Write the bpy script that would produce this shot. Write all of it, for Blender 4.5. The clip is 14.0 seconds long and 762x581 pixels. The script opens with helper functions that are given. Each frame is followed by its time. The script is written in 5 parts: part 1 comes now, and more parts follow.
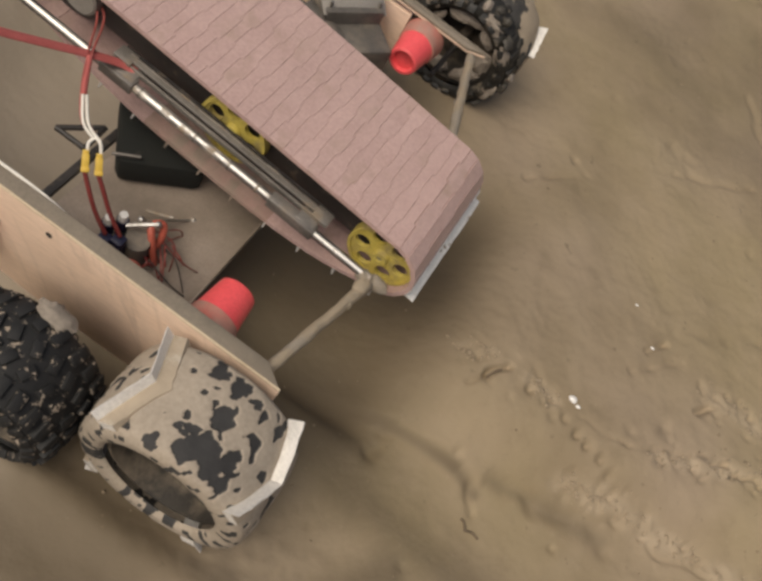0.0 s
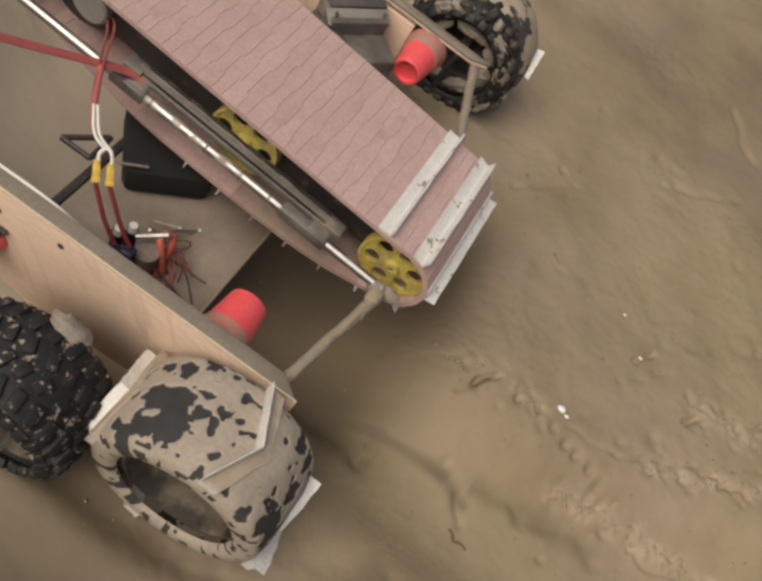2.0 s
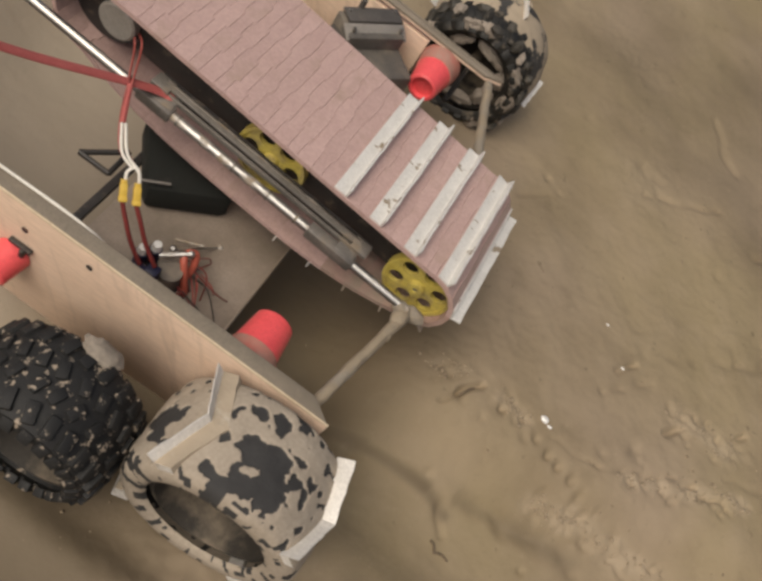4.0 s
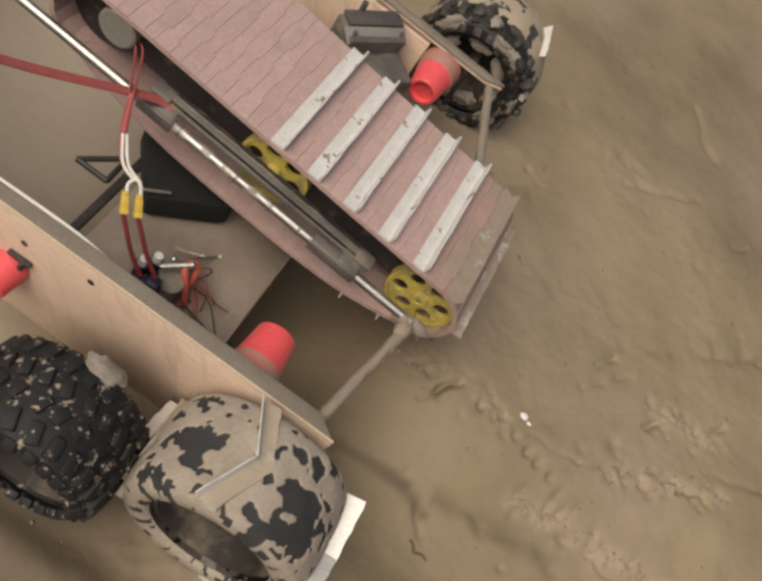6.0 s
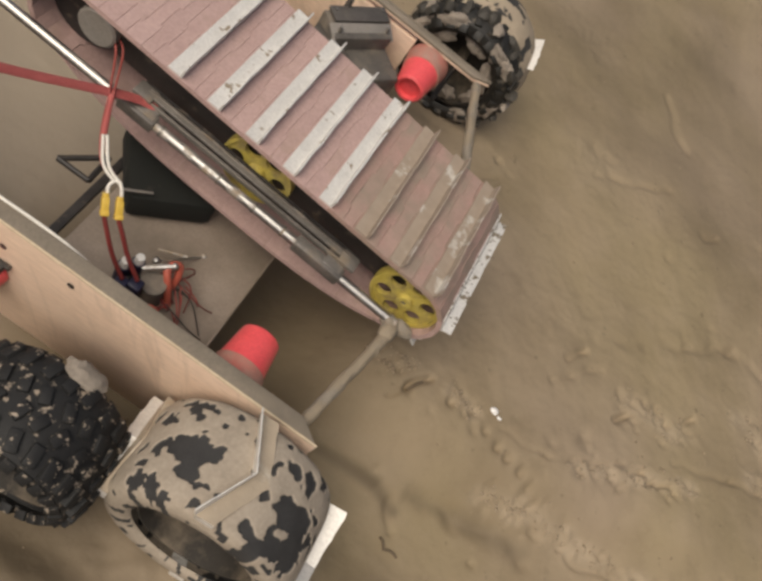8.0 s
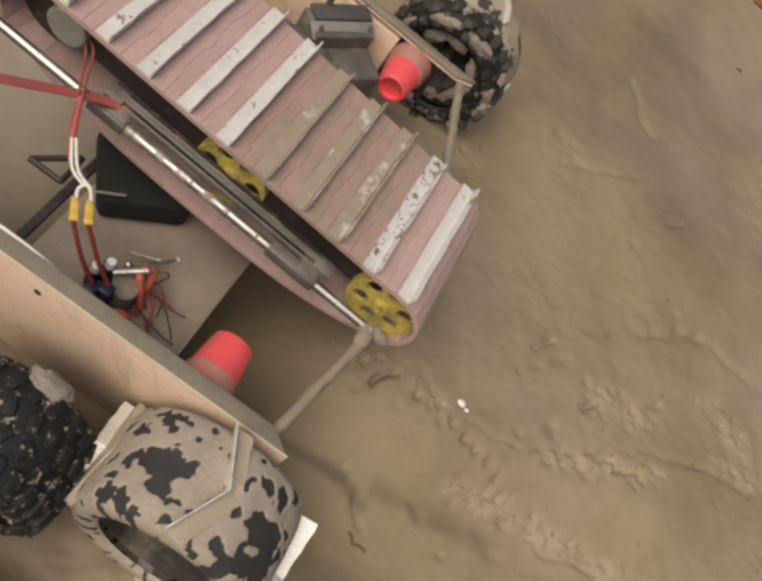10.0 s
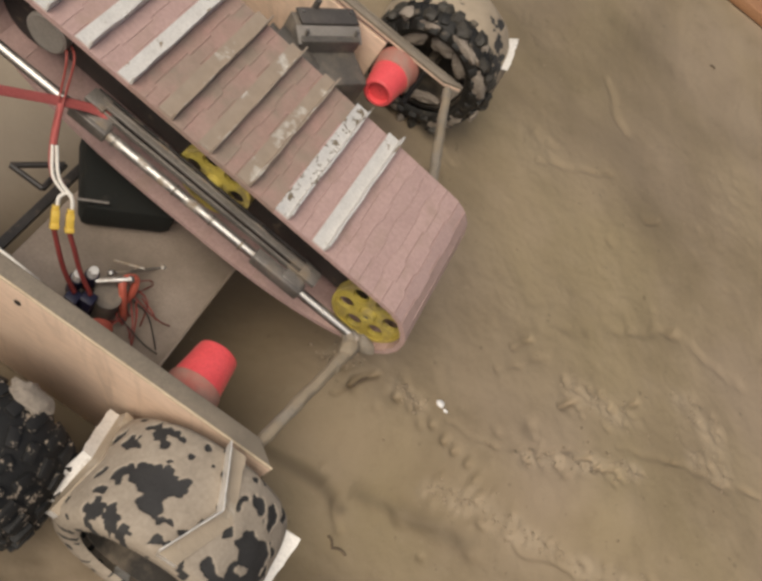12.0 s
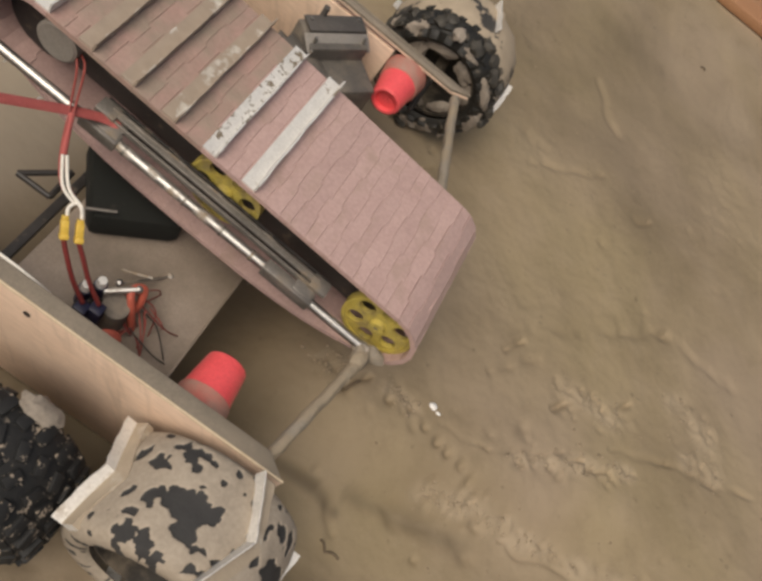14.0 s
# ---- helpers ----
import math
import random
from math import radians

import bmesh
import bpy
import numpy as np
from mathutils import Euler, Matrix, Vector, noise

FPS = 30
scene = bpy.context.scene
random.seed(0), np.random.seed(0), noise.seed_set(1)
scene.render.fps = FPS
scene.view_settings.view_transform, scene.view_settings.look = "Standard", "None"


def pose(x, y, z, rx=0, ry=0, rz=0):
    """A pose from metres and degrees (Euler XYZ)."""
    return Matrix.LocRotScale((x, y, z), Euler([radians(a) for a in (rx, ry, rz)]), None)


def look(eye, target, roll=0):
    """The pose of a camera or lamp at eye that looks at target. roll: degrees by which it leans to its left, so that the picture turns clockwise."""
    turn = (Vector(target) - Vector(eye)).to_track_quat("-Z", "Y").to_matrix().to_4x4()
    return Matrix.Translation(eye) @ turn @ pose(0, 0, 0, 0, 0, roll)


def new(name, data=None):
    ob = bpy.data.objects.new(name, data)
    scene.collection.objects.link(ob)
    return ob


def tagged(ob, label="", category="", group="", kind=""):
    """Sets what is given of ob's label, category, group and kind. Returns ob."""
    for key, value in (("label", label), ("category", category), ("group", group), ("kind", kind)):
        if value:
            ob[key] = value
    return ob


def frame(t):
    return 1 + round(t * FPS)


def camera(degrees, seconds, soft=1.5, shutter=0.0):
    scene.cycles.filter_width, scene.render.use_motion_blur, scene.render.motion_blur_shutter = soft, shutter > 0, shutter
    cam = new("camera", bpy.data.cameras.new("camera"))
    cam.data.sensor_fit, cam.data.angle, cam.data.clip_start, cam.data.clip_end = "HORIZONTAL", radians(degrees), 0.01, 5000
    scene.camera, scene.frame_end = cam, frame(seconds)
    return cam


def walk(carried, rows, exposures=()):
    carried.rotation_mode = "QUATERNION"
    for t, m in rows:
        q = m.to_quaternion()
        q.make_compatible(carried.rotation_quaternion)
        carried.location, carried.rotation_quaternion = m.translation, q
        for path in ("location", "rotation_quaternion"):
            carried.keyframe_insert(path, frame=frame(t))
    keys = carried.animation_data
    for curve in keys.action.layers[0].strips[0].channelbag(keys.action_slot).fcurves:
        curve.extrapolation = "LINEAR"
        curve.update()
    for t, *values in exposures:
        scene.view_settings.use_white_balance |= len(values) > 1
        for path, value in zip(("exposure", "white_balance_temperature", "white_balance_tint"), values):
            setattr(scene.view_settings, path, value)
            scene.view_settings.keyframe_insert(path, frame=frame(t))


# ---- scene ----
cam = camera(49.1, 14.0, soft=3.2)
PATH = [
    (0, (0.0148, -0.2996, 0.7735), (0.0292, 0.1608, 0.1194), 38.11),
    (0.5, (0.0150, -0.3004, 0.7699), (0.0303, 0.1631, 0.1181), 38.14),
    (1, (0.0157, -0.2998, 0.7678), (0.0316, 0.1677, 0.1188), 38.28),
    (1.5, (0.0105, -0.3003, 0.7649), (0.0313, 0.1705, 0.1185), 38.88),
    (2, (0.0136, -0.3015, 0.7622), (0.0338, 0.1748, 0.1197), 38.99),
    (2.5, (0.0149, -0.3014, 0.7614), (0.0368, 0.1789, 0.1219), 39.43),
    (3, (0.0156, -0.3026, 0.7592), (0.0361, 0.1814, 0.1226), 39.31),
    (3.5, (0.0050, -0.2987, 0.7545), (0.0351, 0.1866, 0.1192), 40.56),
    (6, (-0.0119, -0.2668, 0.7547), (0.0582, 0.2122, 0.1178), 44.21),
    (6.5, (-0.0067, -0.2603, 0.7577), (0.0658, 0.2163, 0.1193), 44.05),
    (7, (-0.0063, -0.2580, 0.7576), (0.0727, 0.2192, 0.1204), 44.63),
    (7.5, (-0.0059, -0.2538, 0.7600), (0.0794, 0.2230, 0.1233), 45.20),
    (8, (-0.0108, -0.2485, 0.7574), (0.0853, 0.2291, 0.1229), 46.31),
    (10.5, (-0.0108, -0.2284, 0.7616), (0.1221, 0.2473, 0.1323), 48.57),
    (11, (-0.0112, -0.2267, 0.7614), (0.1272, 0.2509, 0.1347), 49.00),
    (11.5, (-0.0121, -0.2244, 0.7618), (0.1304, 0.2550, 0.1374), 49.09),
    (12, (-0.0105, -0.2238, 0.7622), (0.1335, 0.2567, 0.1390), 48.87),
    (12.5, (-0.0083, -0.2235, 0.7642), (0.1357, 0.2563, 0.1405), 48.92),
    (13, (-0.0106, -0.2223, 0.7625), (0.1369, 0.2586, 0.1405), 49.17),
    (13.5, (-0.0121, -0.2211, 0.7615), (0.1373, 0.2612, 0.1410), 49.16),
    (14, (-0.0139, -0.2207, 0.7586), (0.1382, 0.2634, 0.1402), 49.41),
]
walk(cam, [(t, look(eye, target, roll)) for t, eye, target, roll in PATH])

# ---- light: a bright overcast sky, a wide pale sun high on one side ----
SUN_AZ, SUN_EL = radians(208), radians(57)
world = bpy.data.worlds.new("sky")
scene.world = world
world.use_nodes = True
wn, wl = world.node_tree.nodes, world.node_tree.links
sky = wn.new("ShaderNodeTexSky")
sky.sky_type, sky.sun_disc, sky.sun_elevation, sky.sun_rotation = "NISHITA", False, SUN_EL, SUN_AZ
sky.dust_density, sky.ozone_density = 6.0, 0.6
background = wn["Background"]
background.inputs["Strength"].default_value = 0.068
wl.new(sky.outputs["Color"], background.inputs["Color"])
sun = new("sun", bpy.data.lights.new("sun", "SUN"))
sun.data.energy, sun.data.angle, sun.data.color = 2.55, radians(52), (1.0, 0.915, 0.785)
sun.matrix_world = look((math.sin(SUN_AZ) * math.cos(SUN_EL), math.cos(SUN_AZ) * math.cos(SUN_EL), math.sin(SUN_EL)), (0, 0, 0))
scene.view_settings.exposure = -0.06

# ---- the drive of the rover: seconds, x, y, z, lean, pitch and heading in degrees ----
DRIVE = [
    (0, 0.0066, 0.0015, 0.1439, -0.30, 0.32, 0.33),
    (0.5, 0.0114, 0.0039, 0.1438, -0.33, 0.34, 0.48),
    (1, 0.0165, 0.0074, 0.1440, -0.37, 0.38, 0.62),
    (1.5, 0.0213, 0.0100, 0.1443, -0.45, 0.41, 0.81),
    (2, 0.0277, 0.0128, 0.1451, -0.38, 0.40, 1.13),
    (2.5, 0.0347, 0.0163, 0.1466, -0.21, 0.32, 1.32),
    (3, 0.0434, 0.0193, 0.1480, -0.00, 0.00, 1.53),
    (3.5, 0.0543, 0.0246, 0.1466, -0.37, 0.30, 1.81),
    (6, 0.0890, 0.0393, 0.1451, -0.78, 0.53, 1.03),
    (6.5, 0.0913, 0.0405, 0.1466, -0.69, 0.45, 0.95),
    (7, 0.0942, 0.0417, 0.1468, -0.58, 0.24, 0.88),
    (7.5, 0.0971, 0.0443, 0.1469, -0.43, 0.06, 0.56),
    (8, 0.1020, 0.0454, 0.1470, -0.39, -0.02, 0.24),
    (10.5, 0.1118, 0.0403, 0.1496, 0.61, -0.49, -2.14),
    (11, 0.1140, 0.0399, 0.1507, 0.68, -0.53, -2.35),
    (11.5, 0.1155, 0.0398, 0.1513, 0.74, -0.61, -2.49),
    (12, 0.1170, 0.0390, 0.1525, 0.83, -0.65, -2.60),
    (12.5, 0.1189, 0.0387, 0.1532, 1.08, -0.71, -2.73),
    (13, 0.1218, 0.0387, 0.1535, 1.13, -0.69, -2.92),
    (13.5, 0.1266, 0.0397, 0.1542, 1.06, -0.61, -2.98),
    (14, 0.1322, 0.0395, 0.1560, 1.03, -0.58, -2.93),
]

# how far the belt has run, and how far the front wheels have turned
BELT_RUN = tuple((t, v - 0.0042) for t, v in ((0, -0.0608), (0.5, -0.0345), (0.7, -0.0240), (1.5, 0.0120), (2, 0.0345), (3, 0.0768), (3.5, 0.0995), (6, 0.195), (6.5, 0.2168), (7.5, 0.2615), (8, 0.285), (10.5, 0.3890), (11, 0.4075), (12.5, 0.4715), (13, 0.4960), (14, 0.5389)))
NEAR_TURN = ((0, -48), (0.5, -33), (1, -20), (1.5, -7), (2, 5), (2.5, 15.5), (3, 26), (3.5, 36), (4.7, 54), (5.8, 66), (6.5, 68), (7.5, 73), (8, 76), (10.5, 80), (11.5, 83.5), (12.5, 85.5), (13, 87.5), (13.5, 92), (14, 97))
FAR_TURN = ((0, -28), (1.5, -20), (3, -10), (3.5, -6), (6, 34), (7, 42), (8, 50), (10.5, 110), (11.5, 127), (12.5, 148), (14, 177))
H = 0.148                      # height of the side panels' top over the ground


# ---- materials ----
def material(name, dark, light, rough=0.6, metal=0.0, scale=40.0, grain=400.0, bump=0.15, mud=0.0, mud_scale=18.0,
             mud_color=(0.30, 0.235, 0.165), random_shift=True, stretch=(1, 1, 1), coat=0.0, soft_mud=0.05, random_tone=0.0):
    """Two tones mixed by a broad and a fine noise, with relief, and a coat of dried mud in patches."""
    m = bpy.data.materials.new(name)
    m.use_nodes = True
    n, l = m.node_tree.nodes, m.node_tree.links
    b = n["Principled BSDF"]
    tc = n.new("ShaderNodeTexCoord")
    info = n.new("ShaderNodeObjectInfo")
    shift = n.new("ShaderNodeVectorMath")
    shift.operation = "MULTIPLY_ADD"
    shift.inputs[1].default_value = stretch
    l.new(tc.outputs["Object"], shift.inputs[0])
    if random_shift:
        l.new(info.outputs["Random"], shift.inputs[2])

    def noisy(s, detail=6.0, rough_=0.6):
        t = n.new("ShaderNodeTexNoise")
        t.inputs["Scale"].default_value, t.inputs["Detail"].default_value, t.inputs["Roughness"].default_value = s, detail, rough_
        l.new(shift.outputs[0], t.inputs["Vector"])
        return t.outputs["Fac"]

    def mixed(fac, a, c):
        x = n.new("ShaderNodeMix")
        x.data_type = "RGBA"
        if isinstance(fac, float):
            x.inputs[0].default_value = fac
        else:
            l.new(fac, x.inputs[0])
        for k, v in ((6, a), (7, c)):
            if isinstance(v, tuple):
                x.inputs[k].default_value = (*v, 1)
            else:
                l.new(v, x.inputs[k])
        return x.outputs[2]

    def ramp(src, lo, hi):
        r = n.new("ShaderNodeMapRange")
        r.inputs["From Min"].default_value, r.inputs["From Max"].default_value = lo, hi
        l.new(src, r.inputs["Value"])
        return r.outputs["Result"]

    broad, fine = noisy(scale), noisy(grain, 3.0)
    color = mixed(ramp(broad, 0.3, 0.7), dark, light)
    speck = mixed(ramp(fine, 0.35, 0.65), tuple(c * 0.55 for c in dark), light)
    color = mixed(0.25, color, speck)
    if random_tone:
        tone = n.new("ShaderNodeMapRange")
        tone.inputs["To Min"].default_value, tone.inputs["To Max"].default_value = 1 - random_tone, 1 + random_tone
        l.new(info.outputs["Random"], tone.inputs["Value"])
        hsv = n.new("ShaderNodeHueSaturation")
        l.new(tone.outputs["Result"], hsv.inputs["Value"])
        l.new(color, hsv.inputs["Color"])
        color = hsv.outputs["Color"]
    height = fine
    rr = n.new("ShaderNodeMapRange")
    rr.inputs["To Min"].default_value, rr.inputs["To Max"].default_value = max(0.05, rough - 0.12), min(1, rough + 0.12)
    l.new(broad, rr.inputs["Value"])
    roughness = rr.outputs["Result"]
    if mud > 0:
        patch = noisy(mud_scale, 7.0, 0.62)
        cover = ramp(patch, 1 - mud - soft_mud + 0.0, 1 - mud + soft_mud)
        mudtone = mixed(ramp(noisy(mud_scale * 2.3), 0.3, 0.7), tuple(c * 0.82 for c in mud_color), mud_color)
        color = mixed(cover, color, mudtone)
        add = n.new("ShaderNodeMath")
        add.operation = "MULTIPLY_ADD"
        add.inputs[1].default_value = 2.0
        l.new(cover, add.inputs[0])
        l.new(fine, add.inputs[2])
        height = add.outputs[0]
        mr = n.new("ShaderNodeMix")
        l.new(cover, mr.inputs[0])
        l.new(roughness, mr.inputs[2])
        mr.inputs[3].default_value = 0.75
        roughness = mr.outputs[0]
        if metal:
            mm = n.new("ShaderNodeMix")
            l.new(cover, mm.inputs[0])
            mm.inputs[2].default_value, mm.inputs[3].default_value = metal, 0.0
            l.new(mm.outputs[0], b.inputs["Metallic"])
    elif metal:
        b.inputs["Metallic"].default_value = metal
    l.new(color, b.inputs["Base Color"])
    l.new(roughness, b.inputs["Roughness"])
    b.inputs["Coat Weight"].default_value = coat
    bp = n.new("ShaderNodeBump")
    bp.inputs["Strength"].default_value, bp.inputs["Distance"].default_value = bump, 0.0015
    l.new(height, bp.inputs["Height"])
    l.new(bp.outputs["Normal"], b.inputs["Normal"])
    return m


def ply_material(name, dark, light, along="X"):
    """Plywood: long wavy grain with darker streaks."""
    m = material(name, dark, light, rough=0.55, scale=10.0, grain=180.0, bump=0.1, stretch=(0.35, 1, 2.0), mud=0.12, mud_scale=9.0, soft_mud=0.12)
    n, l = m.node_tree.nodes, m.node_tree.links
    b = n["Principled BSDF"]
    tc = n.new("ShaderNodeTexCoord")
    mp = n.new("ShaderNodeMapping")
    mp.vector_type = "TEXTURE"
    mp.inputs["Rotation"].default_value = (0, radians(-21), 0)
    mp.inputs["Scale"].default_value = (1 / 62, 1 / 40, 1 / 9)
    wave = n.new("ShaderNodeTexNoise")
    wave.inputs["Scale"].default_value, wave.inputs["Detail"].default_value, wave.inputs["Distortion"].default_value = 1.0, 3.0, 0.8
    l.new(tc.outputs["Object"], mp.inputs["Vector"])
    l.new(mp.outputs["Vector"], wave.inputs["Vector"])
    r = n.new("ShaderNodeMapRange")
    r.inputs["From Min"].default_value, r.inputs["From Max"].default_value = 0.55, 0.75
    r.inputs["To Max"].default_value = 0.42
    l.new(wave.outputs["Fac"], r.inputs["Value"])
    x = n.new("ShaderNodeMix")
    x.data_type = "RGBA"
    l.new(r.outputs["Result"], x.inputs[0])
    l.new(b.inputs["Base Color"].links[0].from_socket, x.inputs[6])
    x.inputs[7].default_value = (*[c * 0.5 for c in dark], 1)
    l.new(x.outputs[2], b.inputs["Base Color"])
    return m


MUD = (0.40, 0.325, 0.235)
def soil_material():
    """Trampled soil: broad damp and dry areas, crisp crumbly mottling, dark specks, painted shade, a greyer dusty
    stretch behind.
    """
    m = bpy.data.materials.new("soil")
    m.use_nodes = True
    n, l = m.node_tree.nodes, m.node_tree.links
    b = n["Principled BSDF"]
    tc = n.new("ShaderNodeTexCoord")

    def noisy(s, detail, rough, distort=0.0):
        t = n.new("ShaderNodeTexNoise")
        for key, v in (("Scale", s), ("Detail", detail), ("Roughness", rough), ("Distortion", distort)):
            t.inputs[key].default_value = v
        l.new(tc.outputs["Object"], t.inputs["Vector"])
        return t.outputs["Fac"]

    def ramp(src, lo, hi, top=1.0):
        r = n.new("ShaderNodeMapRange")
        r.interpolation_type = "SMOOTHSTEP"
        for key, v in (("From Min", lo), ("From Max", hi), ("To Max", top)):
            r.inputs[key].default_value = v
        l.new(src, r.inputs["Value"])
        return r.outputs["Result"]

    def mixed(fac, a, c):
        x = n.new("ShaderNodeMix")
        x.data_type = "RGBA"
        l.new(fac, x.inputs[0])
        for k, v in ((6, a), (7, c)):
            if isinstance(v, tuple):
                x.inputs[k].default_value = (*v, 1)
            else:
                l.new(v, x.inputs[k])
        return x.outputs[2]

    broad, mottle, crumb, speck = noisy(4.5, 6, 0.55, 0.2), noisy(21, 7, 0.62), noisy(95, 6, 0.7), noisy(52, 4, 0.6)
    attr = n.new("ShaderNodeAttribute")
    attr.attribute_name = "dryness"
    color = mixed(ramp(broad, 0.34, 0.66), (0.232, 0.177, 0.107), (0.303, 0.235, 0.149))
    hue = noisy(2.6, 3, 0.5)
    color = mixed(ramp(hue, 0.46, 0.64, 0.55), color, (0.300, 0.231, 0.166))
    color = mixed(ramp(hue, 0.50, 0.34, 0.55), color, (0.266, 0.210, 0.114))
    color = mixed(ramp(mottle, 0.48, 0.72, 0.28), color, (0.337, 0.265, 0.174))
    color = mixed(ramp(mottle, 0.46, 0.28, 0.28), color, (0.151, 0.111, 0.066))
    color = mixed(ramp(speck, 0.66, 0.74, 0.5), color, (0.090, 0.066, 0.038))
    color = mixed(ramp(crumb, 0.55, 0.75, 0.25), color, (0.362, 0.289, 0.197))
    color = mixed(ramp(attr.outputs["Fac"], 0.08, 0.9, 0.40), color, (0.403, 0.323, 0.226))
    # this mask darkens the colour mainly to paint in shade on the ground
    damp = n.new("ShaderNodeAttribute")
    damp.attribute_name = "soil_shade"
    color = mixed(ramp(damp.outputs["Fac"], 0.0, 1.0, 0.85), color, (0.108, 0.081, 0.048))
    dusty = n.new("ShaderNodeAttribute")
    dusty.attribute_name = "dustiness"
    color = mixed(ramp(dusty.outputs["Fac"], 0.0, 1.0, 0.75), color, (0.287, 0.248, 0.197))
    l.new(color, b.inputs["Base Color"])
    rr = n.new("ShaderNodeMapRange")
    rr.inputs["To Min"].default_value, rr.inputs["To Max"].default_value = 0.6, 0.95
    l.new(broad, rr.inputs["Value"])
    l.new(rr.outputs["Result"], b.inputs["Roughness"])
    h1 = n.new("ShaderNodeMath")
    h1.operation = "MULTIPLY_ADD"
    h1.inputs[1].default_value = 0.35
    l.new(crumb, h1.inputs[0])
    l.new(mottle, h1.inputs[2])
    bp = n.new("ShaderNodeBump")
    bp.inputs["Strength"].default_value, bp.inputs["Distance"].default_value = 0.42, 0.005
    l.new(h1.outputs[0], bp.inputs["Height"])
    l.new(bp.outputs["Normal"], b.inputs["Normal"])
    return m


M_SOIL = soil_material()
M_CLOD = material("clod", (0.20, 0.15, 0.095), (0.27, 0.21, 0.14), rough=0.9, scale=60.0, grain=500.0, bump=0.5, random_tone=0.15)
M_DARK_CLOD = material("wet_clod", (0.105, 0.077, 0.050), (0.175, 0.132, 0.087), rough=0.85, scale=60.0, grain=500.0, bump=0.5, random_tone=0.2)
M_PLY = ply_material("plywood", (0.74, 0.535, 0.39), (0.84, 0.64, 0.49))
M_PLY_TOP = material("plywood_edge", (0.215, 0.180, 0.137), (0.285, 0.238, 0.182), rough=0.8, scale=30.0, bump=0.2, mud=0.45, mud_scale=14.0, mud_color=(0.24, 0.2, 0.15))
M_FRESH_EDGE = material("fresh_edge", (0.62, 0.48, 0.32), (0.75, 0.62, 0.44), rough=0.6, scale=50.0)
M_BELT = material("belt_plastic", (0.465, 0.317, 0.284), (0.53, 0.370, 0.335), rough=0.38, scale=30.0, grain=300.0, bump=0.08, mud=0.33, mud_scale=25.0,
                  mud_color=(0.40, 0.285, 0.225), soft_mud=0.12, random_tone=0.04)
M_BELT_MUD = material("mud_smeared_belt", (0.40, 0.25, 0.21), (0.46, 0.29, 0.25), rough=0.6, scale=30.0, grain=300.0, bump=0.35, mud=0.53, mud_scale=26.0,
                      mud_color=(0.325, 0.255, 0.200), soft_mud=0.17)
M_ALU = material("aluminium", (0.66, 0.64, 0.60), (0.78, 0.76, 0.72), rough=0.48, metal=0.2, scale=60.0, bump=0.1, mud=0.36, mud_scale=70.0, mud_color=(0.30, 0.24, 0.175), soft_mud=0.02)
M_ALU_SPECK = material("speckled_aluminium", (0.72, 0.70, 0.66), (0.86, 0.84, 0.80), rough=0.5, metal=0.35, scale=60.0, mud=0.45, mud_scale=120.0, mud_color=(0.2, 0.16, 0.11), soft_mud=0.02)
M_ALU_MUD = material("muddy_aluminium", (0.55, 0.52, 0.46), (0.7, 0.66, 0.6), rough=0.6, metal=0.2, scale=60.0, mud=0.60, mud_scale=34.0, mud_color=(0.36, 0.29, 0.225))
M_ROD = material("polished_steel", (0.42, 0.40, 0.37), (0.58, 0.56, 0.53), rough=0.42, metal=1.0, scale=20.0, grain=200.0, bump=0.08, mud=0.42, mud_scale=30.0)
M_STEEL = material("dull_steel", (0.19, 0.175, 0.155), (0.3, 0.275, 0.245), rough=0.45, metal=0.6, scale=40.0, mud=0.4, mud_scale=25.0, mud_color=(0.22, 0.175, 0.125))
M_DARK = material("black_metal", (0.018, 0.016, 0.015), (0.04, 0.035, 0.032), rough=0.5, metal=0.0, scale=60.0, mud=0.37, mud_scale=70.0, mud_color=(0.12, 0.095, 0.07))
M_BLACK = material("black_plastic", (0.004, 0.005, 0.0035), (0.010, 0.011, 0.008), rough=0.9, scale=40.0, mud=0.3, mud_scale=30.0, mud_color=(0.06, 0.05, 0.038))
M_YELLOW = material("yellow_plastic", (0.47, 0.365, 0.065), (0.58, 0.47, 0.110), rough=0.5, scale=50.0, bump=0.12, mud=0.42, mud_scale=38.0, mud_color=(0.24, 0.185, 0.10), soft_mud=0.1)
M_RED = material("red_plastic", (0.80, 0.088, 0.098), (0.88, 0.122, 0.130), rough=0.4, scale=40.0, bump=0.04, coat=0.2)
M_RED_MUD = material("muddy_cup_base", (0.5, 0.1, 0.08), (0.6, 0.16, 0.12), rough=0.6, scale=40.0, mud=0.50, mud_scale=26.0, mud_color=(0.36, 0.3, 0.24), soft_mud=0.22)
M_STRAP = material("red_strap", (0.40, 0.088, 0.078), (0.50, 0.125, 0.112), rough=0.7, scale=90.0, grain=900.0, bump=0.3)
M_WIRE_RED = material("red_wire", (0.26, 0.055, 0.045), (0.36, 0.085, 0.070), rough=0.4, bump=0.02)
M_WIRE_DARK = material("dark_red_wire", (0.13, 0.02, 0.018), (0.2, 0.035, 0.03), rough=0.4, bump=0.02)
M_WIRE_WHITE = material("white_wire", (0.7, 0.66, 0.58), (0.82, 0.78, 0.7), rough=0.4, bump=0.02)
